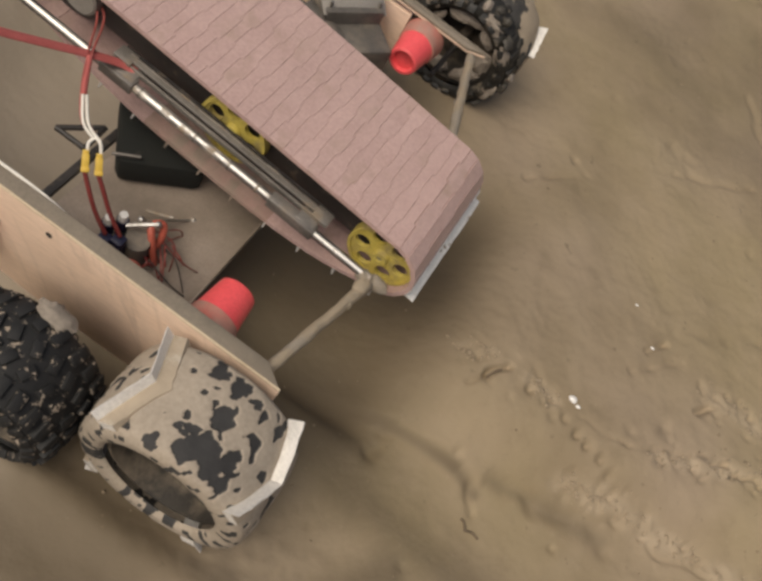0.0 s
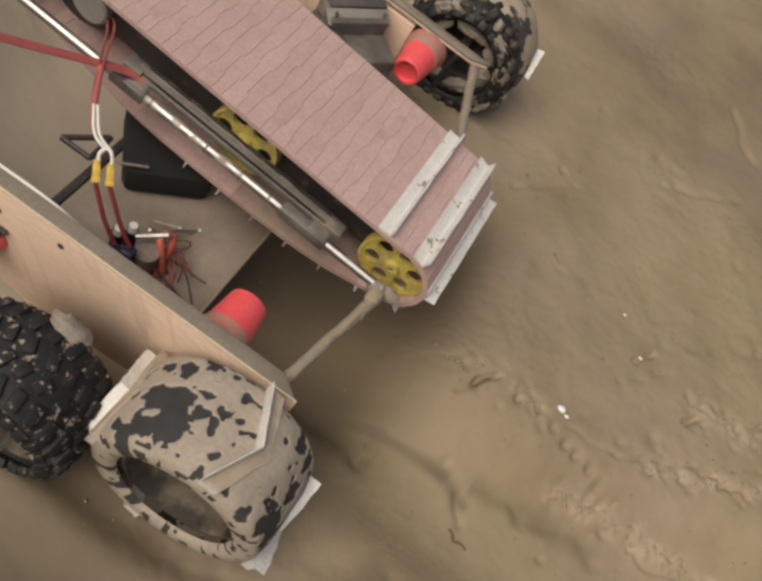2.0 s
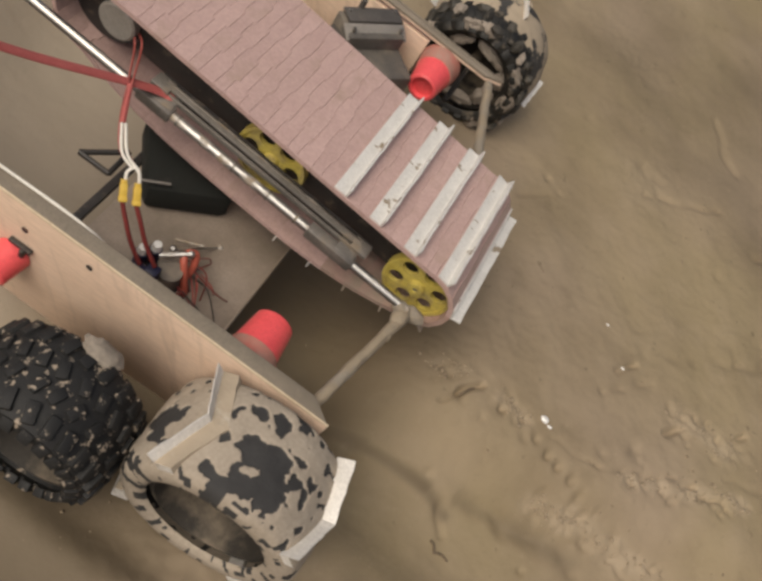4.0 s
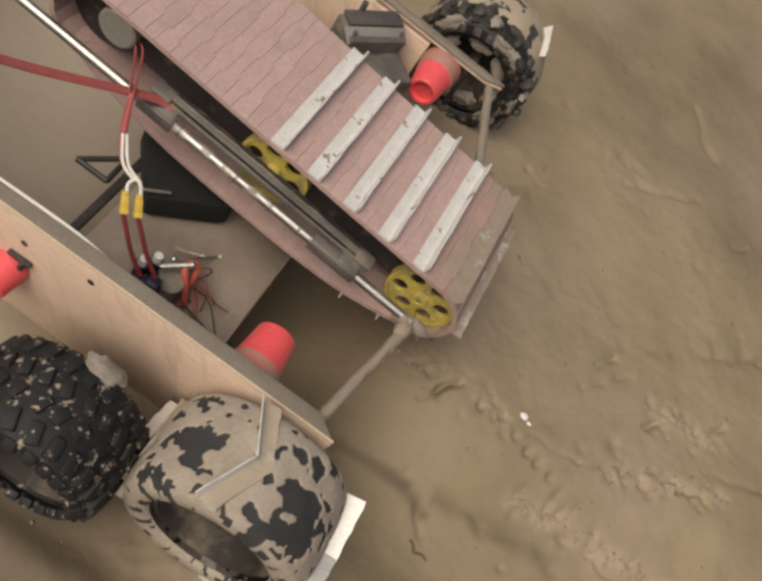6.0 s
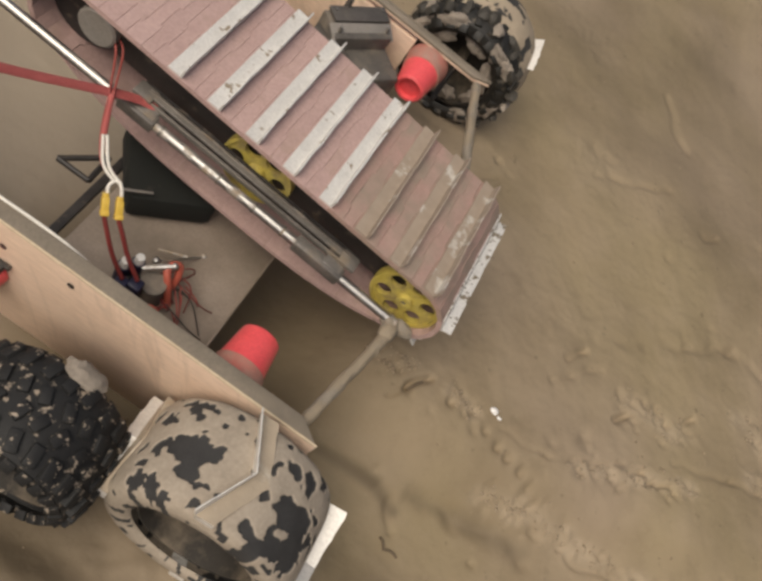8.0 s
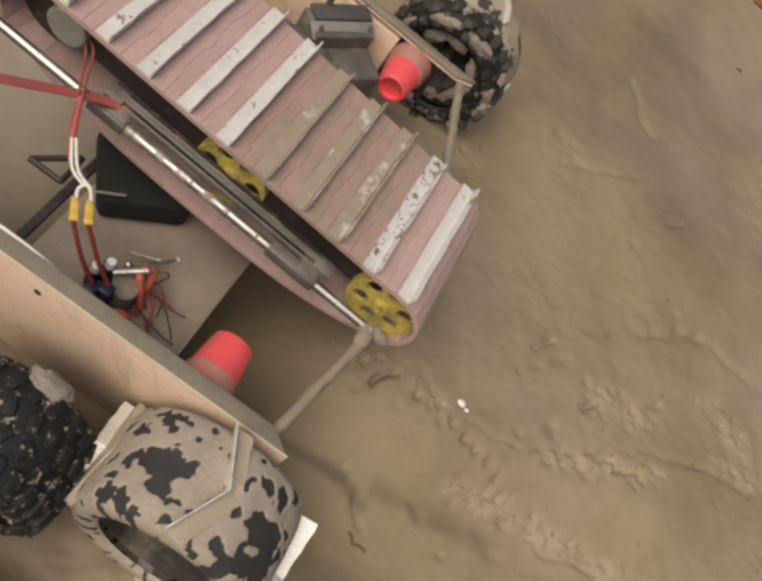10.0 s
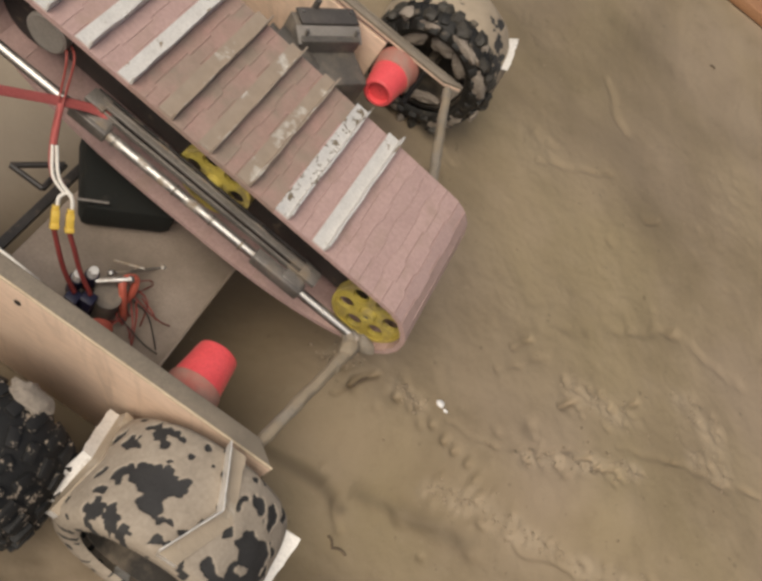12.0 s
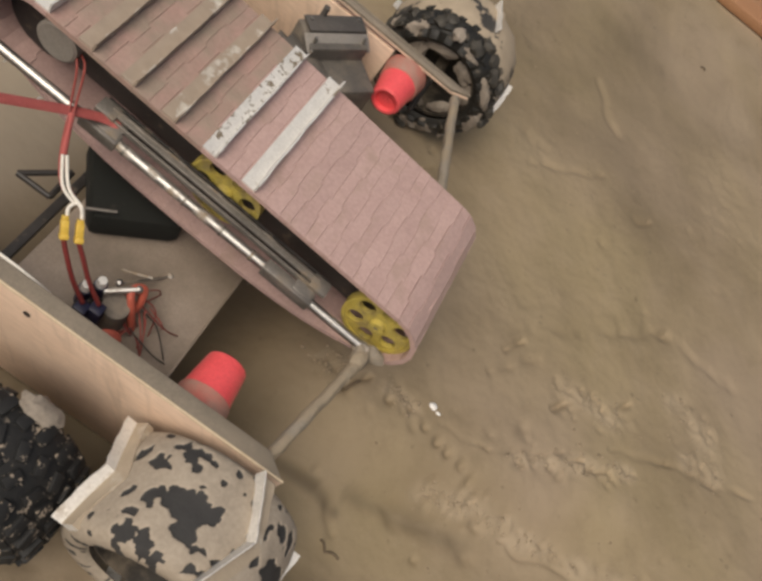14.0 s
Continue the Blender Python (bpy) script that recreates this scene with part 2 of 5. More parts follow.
M_CONNECTOR = material("connector_yellow", (0.62, 0.4, 0.05), (0.75, 0.52, 0.09), rough=0.45, scale=80.0)
M_BLUE = material("dark_blue_plastic", (0.010, 0.011, 0.030), (0.022, 0.022, 0.055), rough=0.4, scale=60.0)
M_ORANGE = material("orange_red_plastic", (0.40, 0.085, 0.055), (0.52, 0.13, 0.085), rough=0.45, scale=60.0)
M_GREY = material("grey_motor", (0.26, 0.235, 0.205), (0.34, 0.31, 0.275), rough=0.5, metal=0.3, scale=40.0, mud=0.35, mud_scale=20.0)
M_DUSK = material("dusk_grey_metal", (0.060, 0.053, 0.048), (0.105, 0.094, 0.085), rough=0.6, scale=40.0, bump=0.2, mud=0.34, mud_scale=30.0, mud_color=(0.16, 0.135, 0.11), soft_mud=0.12)
M_TRAY = material("tray_board", (0.26, 0.210, 0.170), (0.385, 0.315, 0.258), rough=0.42, scale=14.0, mud=0.52, mud_scale=10.0, mud_color=(0.17, 0.135, 0.098), soft_mud=0.2)
M_PLANK = material("plank", (0.30, 0.15, 0.075), (0.38, 0.2, 0.1), rough=0.6, scale=12.0, stretch=(0.3, 2, 1), mud=0.3)
M_WHITE = material("white_chip", (0.8, 0.78, 0.74), (0.9, 0.88, 0.85), rough=0.5)
M_RUBBER = material("rubber", (0.006, 0.006, 0.006), (0.014, 0.0135, 0.013), rough=0.7, scale=60.0, bump=0.2, mud=0.385, mud_scale=135.0, mud_color=(0.36, 0.295, 0.225), soft_mud=0.03)
def caked_material():
    """Pale dried mud with fine cracks over dark rubber, parted by where the mud has flaked off."""
    m = material("caked_mud", (0.315, 0.262, 0.202), (0.41, 0.348, 0.275), rough=0.8, scale=22.0, grain=260.0, bump=0.35)
    n, l = m.node_tree.nodes, m.node_tree.links
    b = n["Principled BSDF"]
    attr = n.new("ShaderNodeAttribute")
    attr.attribute_name = "bare"
    r = n.new("ShaderNodeMapRange")
    r.inputs["From Min"].default_value, r.inputs["From Max"].default_value = 0.40, 0.60
    l.new(attr.outputs["Fac"], r.inputs["Value"])
    tc = n.new("ShaderNodeTexCoord")
    t = n.new("ShaderNodeTexNoise")
    t.inputs["Scale"].default_value, t.inputs["Detail"].default_value = 70.0, 5.0
    l.new(tc.outputs["Object"], t.inputs["Vector"])
    dark = n.new("ShaderNodeMix")
    dark.data_type = "RGBA"
    dark.inputs[6].default_value, dark.inputs[7].default_value = (0.018, 0.017, 0.017, 1), (0.050, 0.048, 0.046, 1)
    l.new(t.outputs["Fac"], dark.inputs[0])
    x = n.new("ShaderNodeMix")
    x.data_type = "RGBA"
    l.new(r.outputs["Result"], x.inputs[0])
    l.new(b.inputs["Base Color"].links[0].from_socket, x.inputs[6])
    l.new(dark.outputs[2], x.inputs[7])
    l.new(x.outputs[2], b.inputs["Base Color"])
    return m


M_CAKED = caked_material()
M_MUD_COAT = material("mud_coat", (0.03, 0.028, 0.026), (0.06, 0.056, 0.05), rough=0.7, scale=60.0, bump=0.5, mud=0.56, mud_scale=26.0, mud_color=MUD, soft_mud=0.012)
M_RUBBER_WET = material("wet_rubber", (0.010, 0.0095, 0.008), (0.026, 0.024, 0.020), rough=0.55, scale=60.0, bump=0.3, mud=0.36, mud_scale=45.0, mud_color=(0.20, 0.165, 0.12), soft_mud=0.06)
M_RIM = material("muddy_rim", (0.022, 0.019, 0.016), (0.045, 0.038, 0.030), rough=0.7, scale=30.0, mud=0.42, mud_scale=22.0, mud_color=(0.20, 0.16, 0.115), soft_mud=0.1)
M_GREY_MUD = material("grey_mud", (0.21, 0.175, 0.14), (0.31, 0.265, 0.215), rough=0.8, scale=50.0, grain=300.0, bump=0.6, random_tone=0.2)
M_DARK_MUD = material("dark_wet_mud", (0.030, 0.027, 0.021), (0.075, 0.066, 0.052), rough=0.6, scale=60.0, grain=300.0, bump=0.5, random_tone=0.25)
M_MACHINE = material("dusty_machine_grey", (0.075, 0.068, 0.06), (0.14, 0.125, 0.108), rough=0.55, scale=40.0, bump=0.2, mud=0.42, mud_scale=24.0, mud_color=(0.24, 0.2, 0.155), soft_mud=0.1)
M_LIGHT_CLOD = material("dry_clod", (0.29, 0.228, 0.152), (0.38, 0.305, 0.212), rough=0.95, scale=60.0, grain=500.0, bump=0.5, random_tone=0.12)


# ---- mesh helpers ----
def mesh_of(bm, name, mat, smooth=True):
    bmesh.ops.recalc_face_normals(bm, faces=bm.faces)
    me = bpy.data.meshes.new(name)
    for f in bm.faces:
        f.smooth = smooth
    bm.to_mesh(me)
    bm.free()
    me.materials.append(mat)
    if smooth:
        me.set_sharp_from_angle(angle=radians(38))
    return me


def part(name, bm, mat, parent, label="", at=None, smooth=True):
    ob = new(name, mesh_of(bm, name, mat, smooth))
    ob.parent = parent
    if at is not None:
        ob.matrix_basis = at
    return tagged(ob, label)


def thing(name, label, category, at=None, group="", kind="", bm=None, mat=None, me=None):
    ob = new(name, mesh_of(bm, name, mat) if bm else me)
    if at is not None:
        ob.matrix_basis = at
    return tagged(ob, label, category, group, kind)


def box(bm, center, size, bevel=0.0, m=None):
    mm = Matrix.Translation(center) @ (m or Matrix()) @ Matrix.Diagonal((*size, 1))
    vs = bmesh.ops.create_cube(bm, size=1.0, matrix=mm)["verts"]
    if bevel:
        es = list({e for v in vs for e in v.link_edges})
        bmesh.ops.bevel(bm, geom=es, offset=bevel, segments=2, affect="EDGES", profile=0.5)
    return bm


def rod(bm, a, b, r0, r1=None, seg=20):
    a, b = Vector(a), Vector(b)
    d = b - a
    m = Matrix.Translation((a + b) / 2) @ d.to_track_quat("Z", "Y").to_matrix().to_4x4()
    bmesh.ops.create_cone(bm, cap_ends=True, segments=seg, radius1=r0, radius2=r0 if r1 is None else r1, depth=d.length, matrix=m)
    return bm


def smooth_line(pts, n=8):
    """A Catmull-Rom line through the points."""
    p = [Vector(q) for q in pts]
    p = [p[0] * 2 - p[1], *p, p[-1] * 2 - p[-2]]
    out = []
    for i in range(1, len(p) - 2):
        for k in range(n):
            t = k / n
            out.append(0.5 * ((2 * p[i]) + (p[i + 1] - p[i - 1]) * t + (2 * p[i - 1] - 5 * p[i] + 4 * p[i + 1] - p[i + 2]) * t * t
                              + (3 * p[i] - p[i - 1] - 3 * p[i + 1] + p[i + 2]) * t ** 3))
    out.append(p[-2])
    return out


def sweep(bm, pts, r, seg=8, flat=1.0):
    """A round (or flattened) cord along a smooth line."""
    line = smooth_line(pts)
    rings = []
    for i, q in enumerate(line):
        d = (line[min(i + 1, len(line) - 1)] - line[max(i - 1, 0)]).normalized()
        side = d.cross(Vector((0, 0, 1)))
        side = side.normalized() if side.length > 1e-4 else Vector((1, 0, 0))
        up = side.cross(d)
        rings.append([bm.verts.new(q + side * math.cos(a) * r * flat + up * math.sin(a) * r) for a in (2 * math.pi * k / seg for k in range(seg))])
    for a, b in zip(rings, rings[1:]):
        for k in range(seg):
            bm.faces.new((a[k], a[(k + 1) % seg], b[(k + 1) % seg], b[k]))
    bm.faces.new(rings[0][::-1])
    bm.faces.new(rings[-1])
    return bm


def lathe(bm, profile, seg=48, closed=True, wobble=0.0):
    """Turns a profile of (radius, y) round the Y axis."""
    rings = []
    for k in range(seg):
        a = 2 * math.pi * k / seg
        row = []
        for r, y in profile:
            w = 1 + wobble * noise.noise((math.cos(a) * 4, math.sin(a) * 4, y * 60 + r * 30))
            row.append(bm.verts.new((math.sin(a) * r * w, y, math.cos(a) * r * w)))
        rings.append(row)
    n = len(profile)
    for k in range(seg):
        a, b = rings[k], rings[(k + 1) % seg]
        for i in range(n if closed else n - 1):
            j = (i + 1) % n
            bm.faces.new((a[i], a[j], b[j], b[i]))
    return bm


def clod_mesh(name, size, mat, seed, length=1.0):
    bm = bmesh.new()
    bmesh.ops.create_icosphere(bm, subdivisions=2, radius=size)
    for v in bm.verts:
        v.co *= 0.75 + 0.55 * noise.noise(v.co * (1.6 / size) + Vector((seed * 3.1, seed, 0)))
        v.co.z *= 0.7
        v.co.x *= length
    return mesh_of(bm, name, mat)


# ---- ground ----
def rise(v):
    return 1 / (1 + math.exp(-min(max(v, -40.0), 40.0)))


# dry crumbled stretches: ends and half width
TRAILS = (((0.315, 0.190), (0.370, 0.206), 0.013), ((0.370, 0.206), (0.440, 0.214), 0.015), ((0.440, 0.214), (0.545, 0.222), 0.012), ((0.400, 0.276), (0.480, 0.320), 0.012),
          ((0.480, 0.320), (0.560, 0.358), 0.014), ((0.430, 0.404), (0.545, 0.414), 0.019), ((0.645, 0.431), (0.705, 0.442), 0.018), ((0.135, 0.232), (0.172, 0.248), 0.011),
          ((0.220, 0.250), (0.262, 0.248), 0.011), ((0.545, 0.222), (0.75, 0.240), 0.022), ((0.62, 0.50), (0.68, 0.49), 0.035))
# creases in the soil: ends, half width, depth
CREASES = (((0.300, 0.252), (0.362, 0.266), 0.0030, 0.0026), ((0.362, 0.266), (0.391, 0.282), 0.0034, 0.0030), ((0.391, 0.282), (0.455, 0.322), 0.0038, 0.0026),
           ((0.163, 0.204), (0.181, 0.223), 0.0030, 0.0050), ((0.181, 0.223), (0.193, 0.243), 0.0042, 0.0095), ((0.330, 0.352), (0.384, 0.415), 0.0060, 0.0045),
           ((0.371, 0.454), (0.496, 0.549), 0.0110, 0.0030), ((0.496, 0.549), (0.575, 0.601), 0.0105, 0.0042), ((0.575, 0.601), (0.709, 0.608), 0.0105, 0.0048),
           ((0.520, 0.372), (0.615, 0.405), 0.0045, 0.0034), ((0.615, 0.405), (0.765, 0.450), 0.0050, 0.0040), ((0.440, 0.200), (0.585, 0.214), 0.0036, 0.0028),
           ((0.432, 0.372), (0.446, 0.392), 0.0060, 0.0080), ((0.526, 0.432), (0.540, 0.452), 0.0048, 0.0090), ((0.340, 0.398), (0.360, 0.425), 0.0045, 0.0060),
           ((0.470, 0.318), (0.486, 0.330), 0.0032, 0.0060), ((0.492, 0.316), (0.508, 0.330), 0.0032, 0.0060), ((0.512, 0.326), (0.530, 0.342), 0.0032, 0.0060),
           ((0.342, 1.000), (0.404, 0.922), 0.0080, 0.0060), ((0.480, 0.765), (0.500, 0.785), 0.0070, 0.0070), ((0.10, 0.52), (0.17, 0.60), 0.006, 0.004), ((0.280, 0.72), (0.40, 0.80), 0.0060, 0.0040),
           ((0.236, 0.128), (0.252, 0.104), 0.0055, 0.0060), ((0.127, 0.114), (0.124, 0.088), 0.0080, 0.0070), ((0.252, 0.146), (0.310, 0.160), 0.0110, 0.0060), ((0.310, 0.160), (0.400, 0.172), 0.0120, 0.0060))
# shade painted along rut edge, belt front and wheels: ends, half width, how dark
SHADE_LINES = (((0.045, 0.124), (0.127, 0.127), 0.014, 1.0), ((0.127, 0.127), (0.210, 0.130), 0.0085, 1.0), ((0.210, 0.130), (0.244, 0.122), 0.008, 0.8), ((0.105, 0.112), (0.130, 0.094), 0.016, 0.75),
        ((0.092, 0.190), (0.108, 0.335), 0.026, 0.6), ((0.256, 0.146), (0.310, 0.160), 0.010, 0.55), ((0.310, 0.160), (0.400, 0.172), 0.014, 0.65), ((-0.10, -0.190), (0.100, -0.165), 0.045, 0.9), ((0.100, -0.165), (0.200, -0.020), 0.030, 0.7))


pit_rnd = random.Random(31)
PITS = []                      # tread prints and pock marks
for ax, ay, r, d in ((0.227, 0.236, 0.004, 0.006), (0.227, 0.256, 0.004, 0.006), (0.253, 0.244, 0.0042, 0.007), (0.277, 0.236, 0.0042, 0.012), (0.300, 0.232, 0.0046, 0.016), (0.317, 0.230, 0.0046, 0.016),
                     (0.339, 0.228, 0.0048, 0.014), (0.358, 0.221, 0.0048, 0.012), (0.375, 0.213, 0.0044, 0.010), (0.197, 0.138, 0.0040, 0.009)):
    PITS.append((ax + 0.004, ay + 0.004, r * 1.15, d * 0.48))
for a, b, w in TRAILS:
    n = int(math.hypot(b[0] - a[0], b[1] - a[1]) * 200)
    for k in range(n):
        t = pit_rnd.random()
        PITS.append((a[0] + (b[0] - a[0]) * t + pit_rnd.gauss(0, w * 0.75), a[1] + (b[1] - a[1]) * t + pit_rnd.gauss(0, w * 0.75), pit_rnd.uniform(0.0032, 0.0062), pit_rnd.uniform(0.0012, 0.0034)))
for _ in range(40):
    PITS.append((pit_rnd.uniform(0.05, 0.75), pit_rnd.uniform(-0.15, 0.95), pit_rnd.uniform(0.004, 0.008), pit_rnd.uniform(0.001, 0.004)))
PIT_CELLS = {}
for pit in PITS:
    for cx in (-1, 0, 1):
        for cy in (-1, 0, 1):
            PIT_CELLS.setdefault((int(pit[0] // 0.02) + cx, int(pit[1] // 0.02) + cy), []).append(pit)


def dryness(x, y):
    """How dry and crumbled the soil is there."""
    p = Vector((x, y, 0.0))
    v = max(0.0, noise.noise(p * 5.5 + Vector((21, 8, 0))) - 0.2)
    for a, b, w in TRAILS:
        d, t = off_line(x, y, a, b)
        if d < 3 * w:
            v += 0.75 * math.exp(-(d / w) ** 2) * (0.8 + 0.9 * noise.noise(p * 26.0))
    return min(max(v, 0.0), 1.0)


def soil_shade(x, y):
    """Shade painted into the soil under belt and by wheels; a darker far stretch."""
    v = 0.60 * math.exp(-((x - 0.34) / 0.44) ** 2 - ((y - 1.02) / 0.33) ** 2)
    for a, b, w, much in SHADE_LINES:
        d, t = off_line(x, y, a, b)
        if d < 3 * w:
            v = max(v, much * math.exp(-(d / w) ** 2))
    # shade beneath the belt, put into the soil colour
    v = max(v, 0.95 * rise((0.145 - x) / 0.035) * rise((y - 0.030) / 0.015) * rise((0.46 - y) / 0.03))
    # contact shade round the near wheels, painted as darker soil
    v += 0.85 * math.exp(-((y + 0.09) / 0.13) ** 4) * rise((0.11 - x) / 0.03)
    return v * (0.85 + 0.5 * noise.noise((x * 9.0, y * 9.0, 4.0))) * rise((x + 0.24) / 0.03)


def dustiness(x, y):
    """A greyer dusty patch behind and under the rover, with an uneven edge."""
    wob = 0.20 * noise.noise((x * 2.2, y * 2.2, 11.0)) + 0.06 * noise.noise((x * 8.0, y * 8.0, 3.0))
    return rise((-0.20 - 0.5 * wob - x) / 0.035) * rise((1.25 + 2 * wob + x) / 0.10) * rise((0.95 + wob - abs(y - 0.25)) / 0.08)


def off_line(x, y, a, b):
    """The distance from a stretch of line, and how far along it."""
    ux, uy = b[0] - a[0], b[1] - a[1]
    t = min(max(((x - a[0]) * ux + (y - a[1]) * uy) / (ux * ux + uy * uy), 0.0), 1.0)
    return math.hypot(x - a[0] - t * ux, y - a[1] - t * uy), t


def ground_height(x, y):
    """Loose soil: broad swells, a rut wall beside the wheels, raised soil ahead of the belt, tread prints."""
    p = Vector((x, y, 0.0))
    h = 0.010 * noise.noise(p * 3.1) + 0.0045 * noise.noise(p * 8.0 + Vector((3, 1, 0)))
    rough = 0.5 + 0.5 * noise.noise(p * 4.0 + Vector((9, 4, 0)))
    h += 0.0036 * rough * rough * noise.noise(p * 13.0) + 0.0010 * noise.noise(p * 31.0) + 0.0012 * rough * noise.noise(p * 52.0) + 0.0009 * rough * noise.noise(p * 110.0)
    wob = 0.012 * noise.noise((x * 7.0, 3.0, 0))
    step = rise((y - 0.163 - 0.5 * wob - 0.28 * max(0.0, x - 0.2)) / 0.018)
    h -= 0.080 * rise((0.085 - x) / 0.022) * rise((x + 0.5) / 0.03) * rise((y - 0.088) / 0.009) * rise((0.44 - y) / 0.02)
    ahead = rise((x - 0.07) / 0.03) * rise((0.62 - x) / 0.09)
    h += 0.026 * step * ahead * rise((0.6 - y) / 0.1)
    # the low trough between wheel track and belt track, with a sharp broken edge
    low = rise((x - 0.09) / 0.025) * rise((0.56 - x) / 0.07) * rise((y - 0.030) / 0.018)
    h -= 0.036 * (1 - step) * low
    d, t = off_line(x, y + 0.5 * wob, (0.04, 0.130), (0.235, 0.133))
    h += 0.008 * low * rise((y + 0.5 * wob - 0.131) / 0.0035) * math.exp(-(d / 0.022) ** 2)
    # crumbly patches and creases
    patch = min(dryness(x, y), 0.8)
    if patch > 0.01:
        h += patch * (0.0042 * noise.noise(p * 36.0) + 0.0036 * noise.noise(p * 80.0 + Vector((5, 5, 0))) + 0.0022 * noise.noise(p * 150.0))
    qx, qy = x + 0.007 * noise.noise(p * 28.0), y + 0.007 * noise.noise(p * 28.0 + Vector((7, 0, 0)))
    for a, b, w, deep in CREASES:
        d, t = off_line(qx, qy, a, b)
        if d < 3 * w:
            h -= deep * (0.75 + 0.8 * noise.noise(p * 38.0)) * math.exp(-(d / w) ** 2)
    for px, py, pr, pd in PIT_CELLS.get((int(x // 0.02), int(y // 0.02)), ()):
        h -= pd * math.exp(-((x - px) ** 2 + (y - py) ** 2) / pr ** 2)
    wheel = math.exp(-((y + 0.06) / 0.055) ** 4) * rise((0.16 - x) / 0.02) * rise((x + 0.9) / 0.1)
    h -= 0.010 * wheel
    h += 0.012 * math.exp(-((y + 0.135) / 0.022) ** 2) * rise((0.14 - x) / 0.03) * rise((x + 0.9) / 0.1)
    return h


def build_ground():
    def axis(lo, fine0, fine1, hi, step, fine, far):
        c = [*np.arange(lo, fine0, step), *np.arange(fine0, fine1, fine), *np.arange(fine1, hi, step)]
        for sign in (1, -1):
            d = step
            while abs(c[-1] if sign > 0 else c[0]) < far:
                d = d * (1.05 if d < 0.02 else 1.3)
                if sign > 0:
                    c.append(c[-1] + d)
                else:
                    c.insert(0, c[0] - d)
        return c
    xs, ys = axis(-0.20, 0.09, 0.62, 0.80, 0.0042, 0.0026, 400), axis(-0.25, 0.06, 0.62, 1.00, 0.0042, 0.0026, 400)
    vs = [(x, y, ground_height(x, y)) for x in xs for y in ys]
    ny = len(ys)
    fs = [(i * ny + j, (i + 1) * ny + j, (i + 1) * ny + j + 1, i * ny + j + 1) for i in range(len(xs) - 1) for j in range(ny - 1)]
    me = bpy.data.meshes.new("ground")
    me.from_pydata(vs, [], fs)
    me.polygons.foreach_set("use_smooth", [True] * len(me.polygons))
    me.materials.append(M_SOIL)
    dry = me.attributes.new("dryness", "FLOAT", "POINT")
    dry.data.foreach_set("value", [dryness(x, y) for x, y, _ in vs])
    # per-point strength of the painted soil shade
    shade = me.attributes.new("soil_shade", "FLOAT", "POINT")
    shade.data.foreach_set("value", [soil_shade(x, y) for x, y, _ in vs])
    dust = me.attributes.new("dustiness", "FLOAT", "POINT")
    dust.data.foreach_set("value", [dustiness(x, y) for x, y, _ in vs])
    tagged(new("ground", me), "loose brown soil with ruts, tread prints and crumbs", "soil", kind="structure")


build_ground()

# ---- the rover: an Empty that carries its parts; x forward, z from the top of its side panels ----
rover = thing("digging_rover", "plywood digging rover with a pink slatted belt and mud-caked wheels", "rover",
              at=pose(0, 0, H))

# side panels, their front ends cut at a slant
def mitred(bm, tip, cut, inner, outer):
    """Slants the front end of a bar: its inner side stops short of its outer side."""
    for v in bm.verts:
        if v.co.x > tip - 0.02:
            t = min(max((v.co.y - outer) / (inner - outer), 0.0), 1.0)
            v.co.x -= cut * t
    return bm


THICK = 0.0155
for y0, x1, inside, height in ((0.0, 0.004, 1, 0.150), (0.4965, -0.036, 0, 0.004)):
    thick = THICK if inside else 0.0105
    y_in, y_out = (y0 + thick, y0) if inside else (y0, y0 + thick)
    bm = box(bmesh.new(), (x1 - 0.45, y0 + thick / 2, -0.004 - height / 2), (0.9, thick, height), 0.0012)
    mitred(bm, x1, 0.021, y_in, y_out)
    if not inside:
        box(bm, (x1 - 0.50, y0 + thick / 2, -0.079), (0.80, thick, 0.13), 0.0012)
    panel = part("side_panel", bm, M_PLY, rover, "raw plywood side panel with a grey muddy top")
    edge = y0 + thick / 2 + (0.0009 if inside else -0.0009)
    bm = box(bmesh.new(), (x1 - 0.4485, edge, -0.0018), (0.895, thick - 0.0008, 0.0036), 0.0008)
    part("top_edge", mitred(bm, x1 - 0.001, 0.021, y_in, y_out), M_PLY_TOP, panel, "grey mud-stained top edge")
    strip_y = y0 + 0.0002 if inside else y0 + thick - 0.0002
    part("edge_strip", box(bmesh.new(), (x1 - 0.4485, strip_y, -0.0006), (0.895, 0.0018, 0.0026), 0.0004), M_FRESH_EDGE if inside else M_PLY_TOP, panel, "pale bare wood edge")
    if inside:
        for sx, sz in ((-0.234, -0.021), (-0.296, -0.034), (-0.064, -0.05)):
            part("screw_hole", rod(bmesh.new(), (x1 + sx, y0 - 0.0006, sz), (x1 + sx, y0 + 0.003, sz), 0.0032, seg=14), M_DARK, panel)

# struts from the panels' front ends to the belt axle
def strut(a, b, r):
    bm = bmesh.new()
    sweep(bm, [a, [a[i] * 0.66 + b[i] * 0.34 + (0, 0, -0.0008)[i] for i in range(3)], [a[i] * 0.3 + b[i] * 0.7 for i in range(3)], b], r, 10)
    for v in bm.verts:
        v.co += Vector((noise.noise(v.co * 90), noise.noise(v.co * 90 + Vector((5, 0, 0))), noise.noise(v.co * 90 + Vector((0, 5, 0))))) * 0.0012
    return bm


